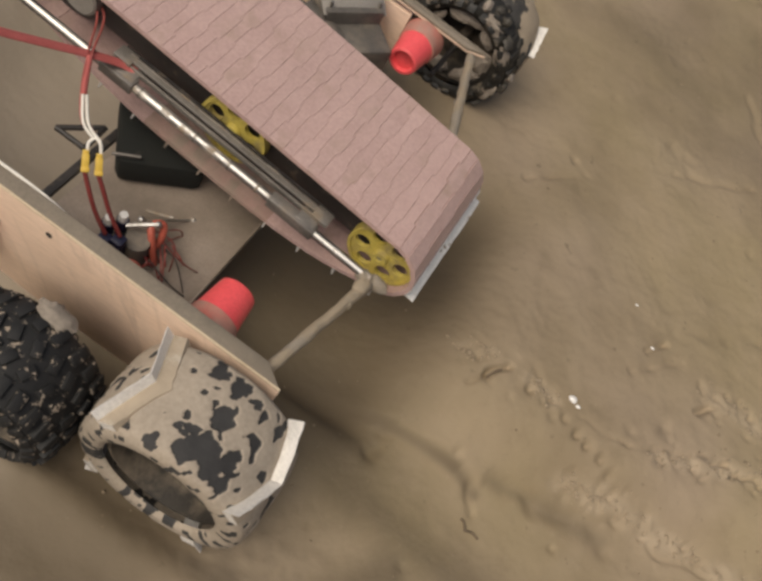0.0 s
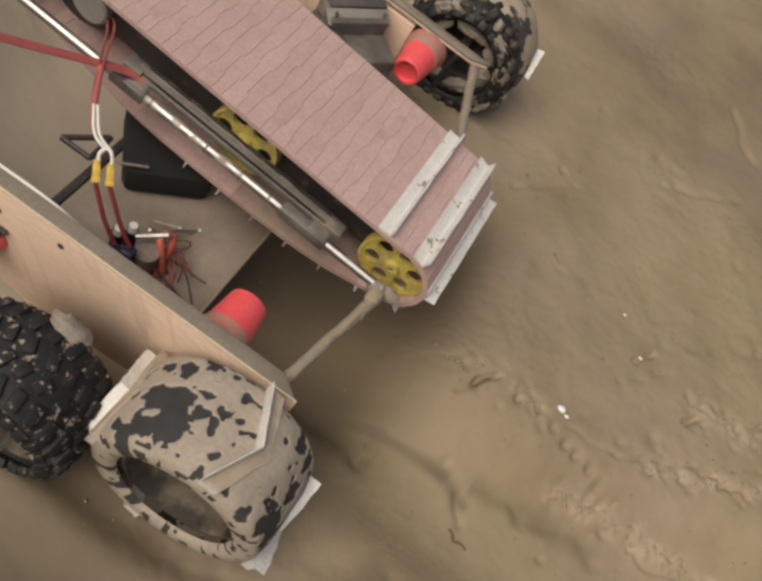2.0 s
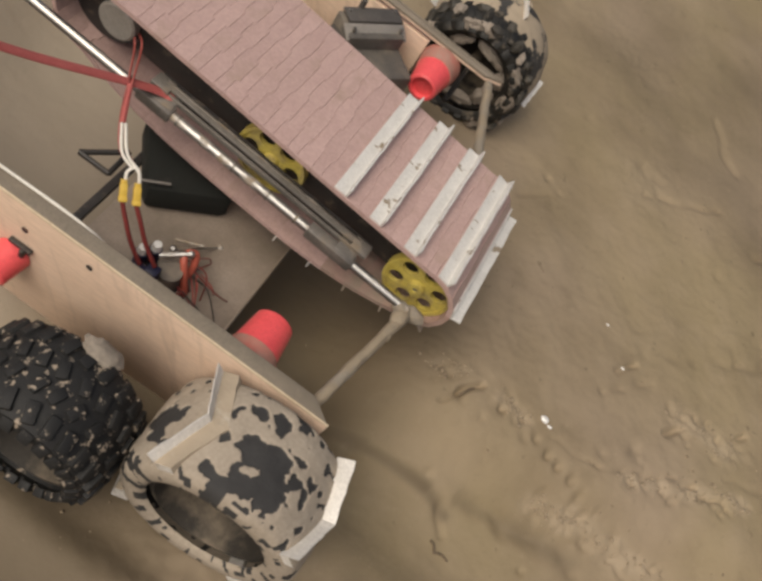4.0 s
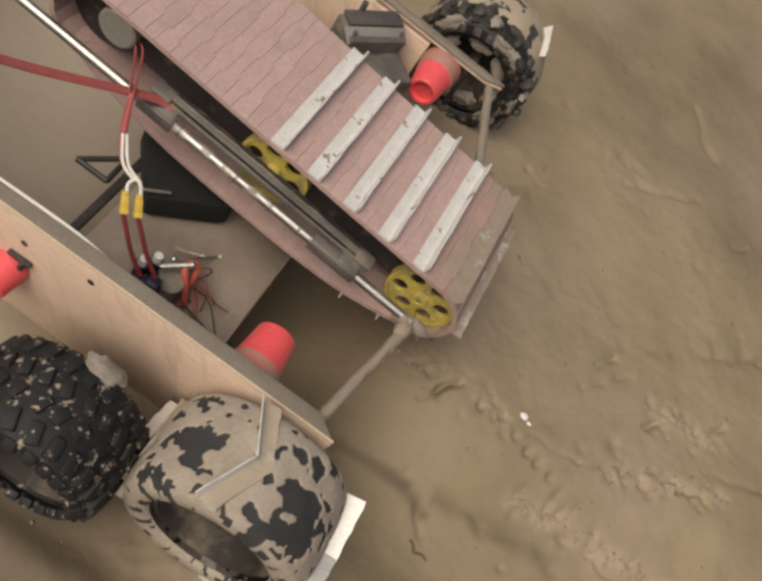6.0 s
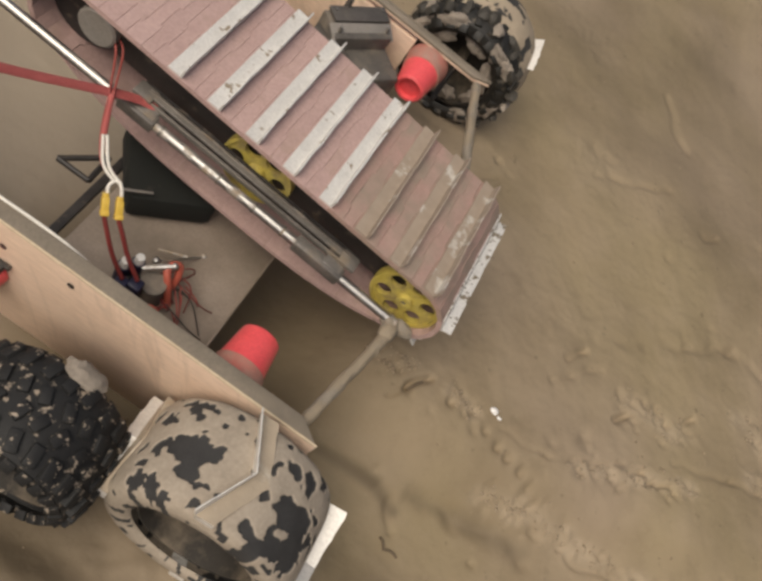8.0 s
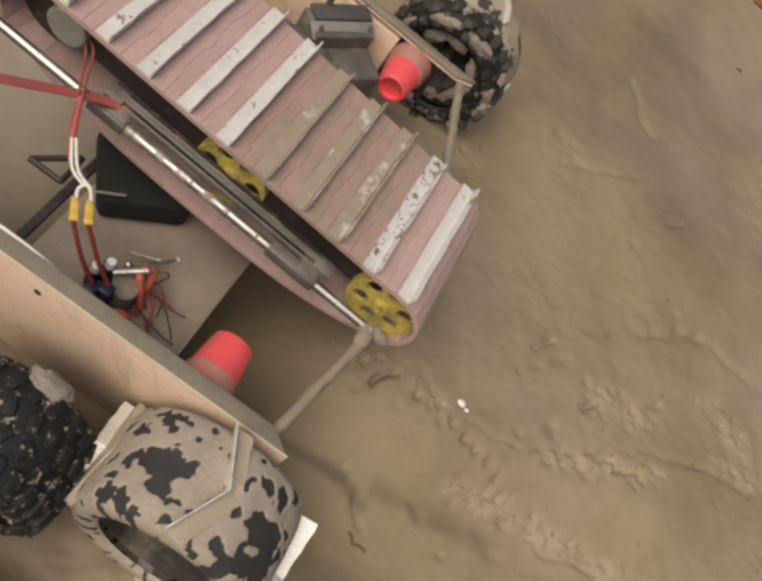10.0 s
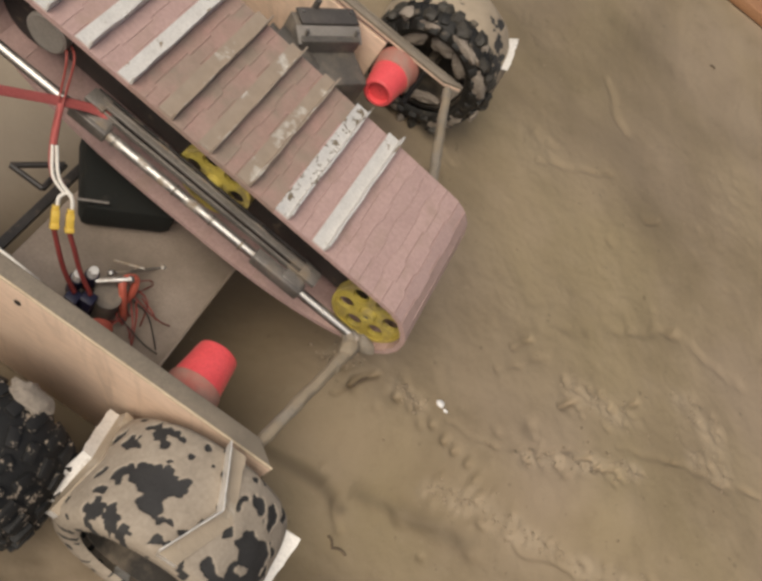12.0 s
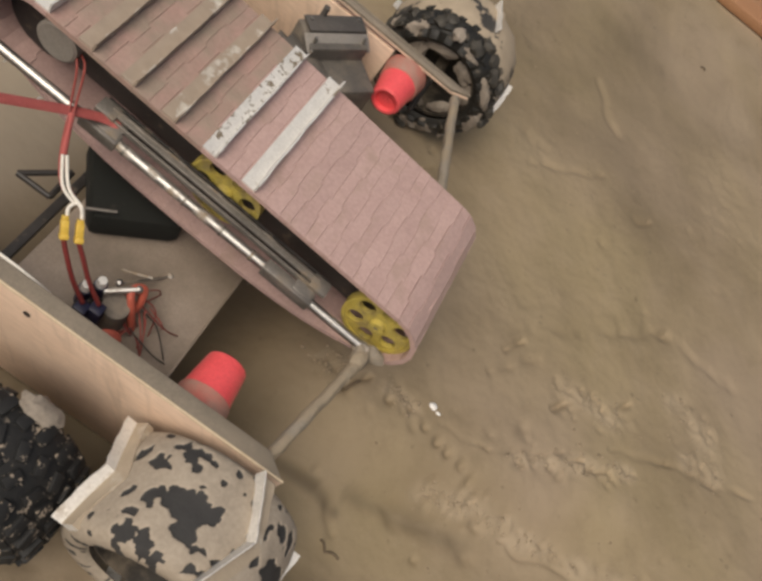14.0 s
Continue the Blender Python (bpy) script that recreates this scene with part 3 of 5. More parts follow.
M_STRUT = material("mud_coated_bar", (0.215, 0.182, 0.140), (0.29, 0.25, 0.198), rough=0.75, scale=40.0, bump=0.3, mud=0.5, mud_scale=25.0, mud_color=(0.29, 0.235, 0.165))
s1 = part("strut", strut((-0.016, 0.013, -0.008), (0.008, 0.136, -0.006), 0.0054), M_STRUT, rover, "mud-coated round bar")
bm = bmesh.new()
for k, (cx, cy, cz, rx, ry, rz) in enumerate(((0.007, 0.139, -0.006, 0.0088, 0.0140, 0.0080), (0.015, 0.150, -0.007, 0.0130, 0.0075, 0.0075), (0.002, 0.146, -0.003, 0.0085, 0.0065, 0.0070), (0.004, 0.112, -0.007, 0.0060, 0.0048, 0.0056))):
    made = bmesh.ops.create_icosphere(bm, subdivisions=3, radius=1.0)["verts"]
    for v in made:
        q = v.co * (1 + 0.16 * noise.noise(v.co * 1.8 + Vector((k * 7, 0, 0))) + 0.10 * noise.noise(v.co * 5.5 + Vector((0, k, 0))))
        v.co = Vector((cx + q.x * rx, cy + q.y * ry, cz + q.z * rz))
part("mud_joint", bm, M_STRUT, s1, "lump of mud caked round the joint of bar and tube")
s2 = part("strut", strut((-0.050, 0.491, -0.004), (-0.006, 0.341, 0.004), 0.0055), M_STRUT, rover, "mud-coated round bar")

# ---- the belt and its path ----
R_BELT, SLOPE = 0.0395, math.atan2(0.0359, 0.366)
P_FRONT, P_REAR = Vector((0.004, 0, 0.0017)), Vector((-0.3675, 0, 0.0381))
Y_NEAR, Y_FAR = 0.1628, 0.3186
PITCH, LINKS = 0.0406 / 3, 74
Y_MID, WIDTH = (Y_NEAR + Y_FAR) / 2, Y_FAR - Y_NEAR


def belt_line(sag):
    up = Vector((math.sin(SLOPE), 0, math.cos(SLOPE)))
    back = Vector((-math.cos(SLOPE), 0, math.sin(SLOPE)))
    pts = [P_FRONT + up * R_BELT + (P_REAR - P_FRONT) * k / 60 for k in range(60)]
    pts += [P_REAR + up * R_BELT * math.cos(a) + back * R_BELT * math.sin(a) for a in (math.pi * k / 40 for k in range(40))]
    for k in range(60):
        t = k / 60
        q = P_REAR - up * R_BELT + (P_FRONT - P_REAR) * t
        q.z -= sag * (1 - abs(2 * t - 1) ** 3)
        pts.append(q)
    pts += [P_FRONT - up * R_BELT * math.cos(a) - back * R_BELT * math.sin(a) for a in (math.pi * k / 40 for k in range(41))]
    cum = [0.0]
    for a, b in zip(pts, pts[1:]):
        cum.append(cum[-1] + (b - a).length)
    return pts, cum


lo, hi = 0.0, 0.09
for _ in range(40):
    sag = (lo + hi) / 2
    LINE, CUM = belt_line(sag)
    lo, hi = (sag, hi) if CUM[-1] < LINKS * PITCH else (lo, sag)
LOOP = CUM[-1]


def belt_pose(s):
    """The pose of a link whose place along the loop is s: x along the belt, z outwards."""
    def place(q):
        q %= LOOP
        i = min(max(int(np.searchsorted(CUM, q)) - 1, 0), len(LINE) - 2)
        return LINE[i].lerp(LINE[i + 1], (q - CUM[i]) / (CUM[i + 1] - CUM[i]))
    a, b = place(s - PITCH * 0.45), place(s + PITCH * 0.45)
    c, d = place(s), a - b                 # d points against the belt's travel
    turn = math.degrees(math.atan2(-d.z, d.x))
    return pose(c.x, Y_MID, c.z, 0, turn, 0)


def joint_profile(k):
    """The stepped line of joint k across the belt: cuts in 0..1 and the fore-and-aft shift of each stretch."""
    rnd = random.Random(900 + k % LINKS)
    cuts = [0.17 + rnd.uniform(-0.06, 0.06), 0.38 + rnd.uniform(-0.07, 0.07), 0.60 + rnd.uniform(-0.07, 0.07), 0.82 + rnd.uniform(-0.06, 0.06)]
    sign = 1 if k % 2 else -1
    return cuts, [0.0013 * sign * (1 if i % 2 else -1) for i in range(5)]


def slat_mesh(j, mat):
    """One row of belt modules between two stepped joints, with a chamfered top."""
    (rc, rs), (fc, fs) = joint_profile(j), joint_profile(j + 1)
    bm = bmesh.new()
    cuts = [0.0, *sorted(rc + fc), 1.0]
    gap, c = 0.00008, 0.00022
    for u, v in zip(cuts, cuts[1:]):
        mid = (u + v) / 2
        x0 = -PITCH / 2 + gap + rs[sum(q < mid for q in rc)]
        x1 = PITCH / 2 - gap + fs[sum(q < mid for q in fc)]
        y0, y1 = -WIDTH / 2 + u * WIDTH, -WIDTH / 2 + v * WIDTH
        lip = 0.0017
        b_ = [bm.verts.new(q) for q in ((x0, y0, -0.0032), (x1, y0, -0.0032), (x1, y1, -0.0032), (x0, y1, -0.0032))]
        m_ = [bm.verts.new(q) for q in ((x0, y0, 0.0014), (x1, y0, 0.0014), (x1, y1, 0.0014), (x0, y1, 0.0014))]
        t_ = [bm.verts.new(q) for q in ((x0 + c, y0, lip), (x1 - c, y0, lip), (x1 - c, y1, lip), (x0 + c, y1, lip))]
        for lower, upper in ((b_, m_), (m_, t_)):
            for i in range(4):
                bm.faces.new((lower[i], lower[(i + 1) % 4], upper[(i + 1) % 4], upper[i]))
        bm.faces.new(t_)
        bm.faces.new(b_[::-1])
    rod(bm, (-PITCH / 2, -WIDTH / 2 + 0.001, -0.0008), (-PITCH / 2, WIDTH / 2 - 0.001, -0.0008), 0.0012, seg=6)
    return mesh_of(bm, "belt_slat", mat, smooth=False)


def cleat_mesh(mat, seed):
    """A bent aluminium angle: a flat leg on the belt and a standing leg at its front edge."""
    rnd = random.Random(seed)
    bm = bmesh.new()
    n = 12
    y0, y1 = -WIDTH / 2 + 0.001, WIDTH / 2 + 0.003
    rows = []
    for k in range(n + 1):
        y = y0 + (y1 - y0) * k / n
        dx, dz = rnd.uniform(-0.0005, 0.0005), rnd.uniform(-0.0005, 0.0005)
        prof = ((-0.0065, 0.002), (-0.0065, 0.0034), (0.0055 + dx, 0.0034), (0.0062 + dx, 0.0125 + dz), (0.0076 + dx, 0.0125 + dz), (0.0074 + dx, 0.002))
        rows.append([bm.verts.new((a, y, b)) for a, b in prof])
    for a, b in zip(rows, rows[1:]):
        for i in range(6):
            j = (i + 1) % 6
            bm.faces.new((a[i], a[j], b[j], b[i]))
    bm.faces.new(rows[0])
    bm.faces.new(rows[-1][::-1])
    me = mesh_of(bm, "cleat", mat, smooth=False)
    if mat == M_ALU_SPECK:                 # its outer face is wiped clean
        me.materials.append(M_ALU)
        for p in me.polygons:
            if p.index < 6 * n and p.index % 6 == 4:
                p.material_index = 1
    return me


slats = []
CLEATS = {0: M_ALU, 1: M_ALU, 2: M_ALU, 3: M_ALU, 4: M_ALU, 5: M_ALU_MUD, 6: M_ALU_MUD, 7: M_ALU_MUD, 8: M_ALU_SPECK, 9: M_ALU}
for j in range(LINKS):
    slat = new("belt_slat", slat_mesh(j, M_BELT_MUD if 13 <= j <= 23 else M_BELT))
    slat.parent = rover
    slats.append(slat)
    if j % 3 == 0 and j // 3 in CLEATS:
        cl = new("cleat", cleat_mesh(CLEATS[j // 3], j))
        cl.parent = slat
        tagged(cl, {M_ALU: "bright aluminium angle cleat", M_ALU_SPECK: "mud-speckled aluminium cleat"}.get(CLEATS[j // 3], "mud-caked aluminium cleat"))


# pulleys, with a rim, a web with round holes, and a hub
def pulley(name, mat, r, thick):
    bm = bmesh.new()
    lathe(bm, [(r - 0.003, -thick / 2), (r, -thick / 2), (r, thick / 2), (r - 0.003, thick / 2)], 72)
    lathe(bm, [(0.003, -thick / 2 - 0.003), (0.0075, -thick / 2 - 0.003), (0.0085, -thick / 2 + 0.003), (0.0085, thick / 2 - 0.002), (0.003, thick / 2)], 32)
    # the web, in six sectors, each with a round hole through it
    n_hole, n, r_in, r_out, hole, mid = 6, 40, 0.0075, r - 0.0022, 0.0080, 0.0225
    y_front, y_back = -thick / 2 + 0.0022, thick / 2 - 0.003
    for k in range(n_hole):
        a0 = 2 * math.pi * k / n_hole
        rim_f, rim_b, hol_f, hol_b = [], [], [], []
        for i in range(n):
            f = 2 * math.pi * i / n
            ux, uz = math.cos(f), math.sin(f)
            d = hole
            while d < 0.04:
                px, pz = d * ux, mid + d * uz
                if not (r_in < math.hypot(px, pz) < r_out and abs(math.atan2(px, pz)) < math.pi / n_hole):
                    break
                d += 0.0002
            for dist, front, back in ((d, rim_f, rim_b), (hole, hol_f, hol_b)):
                px, pz = dist * ux, mid + dist * uz
                x, z = px * math.cos(a0) + pz * math.sin(a0), -px * math.sin(a0) + pz * math.cos(a0)
                front.append(bm.verts.new((x, y_front, z)))
                back.append(bm.verts.new((x, y_back, z)))
        for i in range(n):
            j = (i + 1) % n
            bm.faces.new((rim_f[i], rim_f[j], hol_f[j], hol_f[i]))
            bm.faces.new((rim_b[j], rim_b[i], hol_b[i], hol_b[j]))
            bm.faces.new((hol_f[i], hol_f[j], hol_b[j], hol_b[i]))
    bmesh.ops.remove_doubles(bm, verts=bm.verts, dist=0.0005)
    return part(name, bm, mat, rover, "mud-stained yellow pulley with round holes")


P_IDLE = P_FRONT.lerp(P_REAR, 0.480)
wheels_of_belt = []
for c, yy in ((P_FRONT, 0.1765), (P_IDLE, 0.1775), (P_FRONT, 0.311), (P_IDLE, 0.311)):
    p = pulley("pulley", M_YELLOW, R_BELT - 0.0036, 0.010)
    wheels_of_belt.append((p, c, yy))
drive = part("drive_roller", rod(bmesh.new(), (0, -0.052, 0), (0, 0.060, 0), R_BELT - 0.0038, seg=40), M_DARK, rover, "dark drive roller")
drive.matrix_basis = pose(P_REAR.x, Y_MID, P_REAR.z)
for c in (P_FRONT, P_IDLE):
    part("axle", rod(bmesh.new(), (c.x, 0.170, c.z), (c.x, 0.345, c.z), 0.0032, seg=14), M_STEEL, rover)
bm = bmesh.new()
rod(bm, (0, -0.008, 0), (0, 0.0, 0), 0.0185, seg=36)
rod(bm, (0, -0.0095, 0), (0, -0.0078, 0), 0.0165, 0.0185, seg=36)
part("belt_motor", bm, M_GREY, rover, "grey disc motor", at=pose(P_REAR.x + 0.021, 0.1765, P_REAR.z + 0.012))

# frame inside the belt loop
bm = bmesh.new()
box(bm, (0, 0, 0), (0.33, 0.004, 0.040), 0.001)
part("inner_plate", bm, M_DARK, rover, "black speckled inner plate", at=pose(-0.168, 0.1905, 0.0175, 0, math.degrees(SLOPE), 0))
bm = bmesh.new()
box(bm, (0, 0, 0), (0.33, 0.004, 0.040), 0.001)
part("inner_plate", bm, M_DARK, rover, "black speckled inner plate", at=pose(-0.168, 0.305, 0.0175, 0, math.degrees(SLOPE), 0))

# polished tube beside the belt, with its couplings
TUBE_Y = 0.1465


def tube_z(x):
    return 0.0035 - 0.0772 * (x + 0.056)


def tube_part(name, x0, x1, r, mat, label=""):
    return part(name, rod(bmesh.new(), (x0, TUBE_Y, tube_z(x0)), (x1, TUBE_Y, tube_z(x1)), r, seg=24), mat, rover, label)


tube = tube_part("tube", -0.62, 0.008, 0.0046, M_ROD, "polished steel tube")
for xx in (-0.258, -0.196, -0.157, -0.125):
    part("tube_ring", rod(bmesh.new(), (xx, TUBE_Y, tube_z(xx)), (xx + 0.0022, TUBE_Y, tube_z(xx + 0.0022)), 0.0053, seg=24), M_STEEL, tube)
for x0, x1 in ((-0.300, -0.264), (-0.110, -0.058)):
    bm = box(bmesh.new(), (0, 0, 0), (x1 - x0, 0.0125, 0.0125), 0.0015)
    part("clamp_block", bm, M_STEEL, rover, "dull steel clamp block", at=pose((x0 + x1) / 2, TUBE_Y, tube_z((x0 + x1) / 2), 0, 4.4, 0))
    bm = box(bmesh.new(), (0, 0, 0), (0.020, 0.030, 0.006), 0.001)
    part("bracket", bm, M_STEEL, rover, "", at=pose(x1 - 0.012, TUBE_Y + 0.012, tube_z(x1) + 0.005, 0, 4.4, 0))
# slotted rail between tube and belt
bm = bmesh.new()
for dy, w, dz, hz in ((-0.0080, 0.0024, -0.003, 0.006), (-0.0016, 0.0064, 0.0005, 0.003)):
    box(bm, (0, dy, dz), (0.225, w, hz), 0.0006)
for dx in (-0.113, 0.113):
    box(bm, (dx, -0.003, 0), (0.018, 0.0150, 0.0046), 0.0006)
part("slotted_rail", bm, M_STEEL, rover, "dull grey slotted rail", at=pose(-0.1735, 0.1635, 0.0225, 0, 4.4, 0))
bm = bmesh.new()
box(bm, (0, 0, 0), (0.222, 0.0010, 0.0012))
part("rail_lip", bm, M_ROD, rover, "", at=pose(-0.1735, 0.1645, 0.0252, 0, 4.4, 0))
bm = bmesh.new()
box(bm, (0, 0, 0), (0.24, 0.003, 0.020), 0.0006)
part("rail_web", bm, M_DARK, rover, "", at=pose(-0.1735, 0.1690, 0.0145, 0, 4.4, 0))

# ---- wheels ----
def tyre_mesh(R, half, bead, mat):
    bm = bmesh.new()
    prof = [(bead, -half + 0.004), (bead + 0.004, -half), (R - 0.016, -half - 0.001), (R - 0.006, -half + 0.002), (R - 0.001, -half + 0.012), (R + 0.001, -half * 0.4),
            (R + 0.0015, 0), (R + 0.001, half * 0.4), (R - 0.001, half - 0.012), (R - 0.006, half - 0.002), (R - 0.016, half + 0.001), (bead + 0.004, half),
            (bead, half - 0.004), (bead + 0.006, half - 0.008), (R - 0.012, half - 0.02), (R - 0.012, -half + 0.02), (bead + 0.006, -half + 0.008)]
    lathe(bm, prof, 64, wobble=0.006)
    return mesh_of(bm, "tyre", mat)


# places where the mud has flaked off: degrees round the wheel, and millimetres across and in radius
FLAKED = (((-58, 26, 7), (-44, 29, 8), (-30, 38, 5), (-48, -3, 11), (-37, 1, 11), (-21, -4, 9), (-11, 7, 5), (-32, -18, 12), (-45, -30, 10), (-54, -41, 8), (-29, -30, 9), (1, 10, 4)),
          ((55, 5, 9), (46, -19, 5), (33, -43, 5), (51, -32, 9), (58, -22, 9), (65, -30, 10), (73, -18, 9), (77, -35, 8), (52, 35, 8), (40, 35, 6), (65, 32, 6)),
          ((-137, 18, 8), (-124, 31, 8), (-129, -8, 8), (-117, -3, 9), (-106, -5, 10), (-97, 0, 7), (-106, -20, 9), (-133, -40, 9), (-121, -39, 6), (-110, -47, 5)),
          ((150, 12, 10), (170, -22, 12), (195, 20, 11), (128, -10, 10), (112, 28, 8), (14, -40, 5), (8, 36, 5)))


def caked_tyre(R, half, bead, mat):
    """A wide tyre under a coat of mud that has flaked off in patches down to the dark rubber."""
    prof = [(bead, -half + 0.004), (bead + 0.002, -half + 0.001), (bead + 0.005, -half - 0.001), (bead + 0.011, -half - 0.0015), (R - 0.012, -half - 0.0010), (R - 0.007, -half + 0.0010), (R - 0.004, -half + 0.0035)]
    n_tread = 66
    for k in range(n_tread + 1):
        u = -1 + 2 * k / n_tread
        prof.append((R + 0.0005 - 0.0035 * abs(u) ** 4, u * (half - 0.0055)))
    prof += [(r, -y) for r, y in prof[6::-1]]
    seg, n = 420, len(prof)
    spots = [q for row in FLAKED for q in row]
    vs, bare = [], []
    for i in range(seg):
        a = 2 * math.pi * i / seg
        deg = math.degrees(a)
        near = [(d, y, r) for d, y, r in ((((q[0] - deg + 180) % 360 - 180), q[1] / 1000, q[2] / 1000) for q in spots) if abs(d) < 26]
        for k, (r, y) in enumerate(prof):
            p = Vector((math.sin(a) * r, y, math.cos(a) * r))
            wx = 0.0062 * noise.noise(p * 70.0) + 0.0048 * noise.noise(p * 170.0)
            wy = 0.0062 * noise.noise(p * 70.0 + Vector((9, 0, 0))) + 0.0048 * noise.noise(p * 170.0 + Vector((9, 0, 0)))
            v = -1.0
            for d, py, pr in near:
                v = max(v, 1 - math.hypot(radians(d) * R + wx, y + wy - py) / (pr * 1.12))
            # small chips, more of them along the shoulders
            chip = noise.noise(p * 105.0 + Vector((0, 4, 0))) - 0.37 + 0.13 * min(1.0, abs(y) / half) ** 3 + 0.20 * noise.noise(p * 12.0)
            v = max(v, chip * 2.2)
            v = v - 0.9 * max(0.0, noise.noise(p * 150.0 + Vector((2, 2, 7))) - 0.32)
            f = min(max(v / 0.10 + 0.5, 0.0), 1.0)
            bare.append(f)
            lump = 0.0008 * noise.noise(p * 60.0) + 0.0012 * noise.noise(p * 22.0)
            rr = r + (0.0017 * (1 - f) + lump if 2 <= k < n - 2 else 0.0)
            vs.append((math.sin(a) * rr, y, math.cos(a) * rr))
    fs = [(i * n + k, i * n + k + 1, (i + 1) % seg * n + k + 1, (i + 1) % seg * n + k) for i in range(seg) for k in range(n - 1)]
    me = bpy.data.meshes.new("tyre")
    me.from_pydata(vs, [], fs)
    me.polygons.foreach_set("use_smooth", [True] * len(me.polygons))
    me.attributes.new("bare", "FLOAT", "POINT").data.foreach_set("value", bare)
    me.materials.append(mat)
    return me


def lug_mesh(size, mat):
    return mesh_of(box(bmesh.new(), (0, 0, 0), size, 0.0011), "lug", mat)


def add_lugs(hub, R, half, height, mat, seed, n=24):
    """Tread blocks in four staggered rows and a row of shoulder blocks on each side."""
    rnd = random.Random(seed)
    wide, slim, shoulder = lug_mesh((0.0098, half * 0.42, height + 0.005), mat), lug_mesh((0.0092, half * 0.36, height + 0.005), mat), lug_mesh((0.0105, 0.011, height + 0.003), mat)

    def put(me, m):
        ob = new("lug", me)
        ob.parent = hub
        ob.matrix_basis = m
    for row, (yc, tilt) in enumerate(((-half * 0.70, 14), (-half * 0.23, -18), (half * 0.23, 18), (half * 0.70, -14))):
        for k in range(n):
            a = radians(360 * (k + 0.5 * (row % 2)) / n + rnd.uniform(-2, 2))
            put(wide if row in (0, 3) else slim, Matrix.Rotation(a, 4, "Y") @ Matrix.Translation((0, yc, R - 0.003 + height / 2 - (0.002 if row in (0, 3) else 0)))
                @ Matrix.Rotation(radians(tilt + rnd.uniform(-7, 7)), 4, "Z") @ Matrix.Rotation(radians(12 if row == 0 else -12 if row == 3 else 0), 4, "X"))
            if row in (0, 3):
                put(shoulder, Matrix.Rotation(a + math.pi / n, 4, "Y") @ Matrix.Translation((0, yc * 1.40, R - 0.013)) @ Matrix.Rotation(radians(55 if yc < 0 else -55), 4, "X"))


def paddle_mesh(R, half, seed, inner=-1.0):
    """A bent aluminium angle across the tread, its middle leading: a standing leg, and a muddy flange on the tread."""
    rnd = random.Random(seed)
    bm = bmesh.new()
    n = 16
    rows = []
    for k in range(n + 1):
        y = half * (1 + (inner - 1) * k / n)
        lead = radians(13.5) * (1 - abs(y / half))
        r1 = R + 0.0138 + rnd.uniform(-0.0007, 0.0007)
        wide = (0.0150 + rnd.uniform(-0.0008, 0.0008)) / R
        prof = ((lead - 0.0055, R - 0.004), (lead - 0.0055, r1), (lead + 0.0055, r1), (lead + 0.0075, R + 0.0042), (lead + wide, R + 0.0034), (lead + wide, R - 0.004))
        rows.append([bm.verts.new((math.sin(a) * r, y, math.cos(a) * r)) for a, r in prof])
    m = len(rows[0])
    for a, b in zip(rows, rows[1:]):
        for i in range(m):
            bm.faces.new((a[i], a[(i + 1) % m], b[(i + 1) % m], b[i]))
    bm.faces.new(rows[0])
    bm.faces.new(rows[-1][::-1])
    me = mesh_of(bm, "paddle", M_PADDLE, smooth=False)
    me.materials.append(M_FLANGE)
    for p in me.polygons:
        if p.index < m * n and p.index % m in (3, 4):
            p.material_index = 1
    return me


M_FLANGE = material("mud_smeared_flange", (0.52, 0.47, 0.40), (0.60, 0.55, 0.47), rough=0.6, scale=50.0, bump=0.3, mud=0.62, mud_scale=24.0, mud_color=(0.42, 0.345, 0.255), soft_mud=0.08)
M_PADDLE = material("muddy_white_aluminium", (0.68, 0.65, 0.6), (0.84, 0.81, 0.76), rough=0.5, metal=0.2, scale=50.0, mud=0.37, mud_scale=28.0, mud_color=(0.36, 0.29, 0.21), soft_mud=0.06)


def wheel(x, y, z, R, half, bead, mat, knob, paddles, label, seed, side, inner=-1.0):
    hub = new("wheel", None)
    hub.parent = rover
    tagged(hub, label)
    hub.matrix_basis = pose(x, y, z)
    tyre = new("tyre", tyre_mesh(R, half, bead, mat) if knob else caked_tyre(R, half, bead, mat))
    tyre.parent = hub
    if knob:
        add_lugs(hub, R, half, knob, mat, seed)
    bm = bmesh.new()
    lathe(bm, [(bead + 0.001, -half + 0.010), (bead - 0.004, -half + 0.009), (bead - 0.006, 0.004), (0.020, 0.010), (0.006, 0.008), (0.006, 0.016), (bead - 0.004, 0.018), (bead - 0.002, half - 0.008), (bead + 0.001, half - 0.010)], 48, closed=False)
    part("rim", bm, M_RIM, hub, "mud-filled dished rim")
    bm = bmesh.new()
    rod(bm, (0, -0.024, 0), (0, 0.03, 0), 0.008, seg=6)
    part("hub_nut", bm, M_RIM, hub)
    for k in range(paddles):
        ob = new("paddle", paddle_mesh(R, half, seed + k, inner))
        ob.parent = hub
        ob.matrix_basis = pose(0, 0, 0, 0, (0, 90, 188, 270)[k], 0)
    return hub


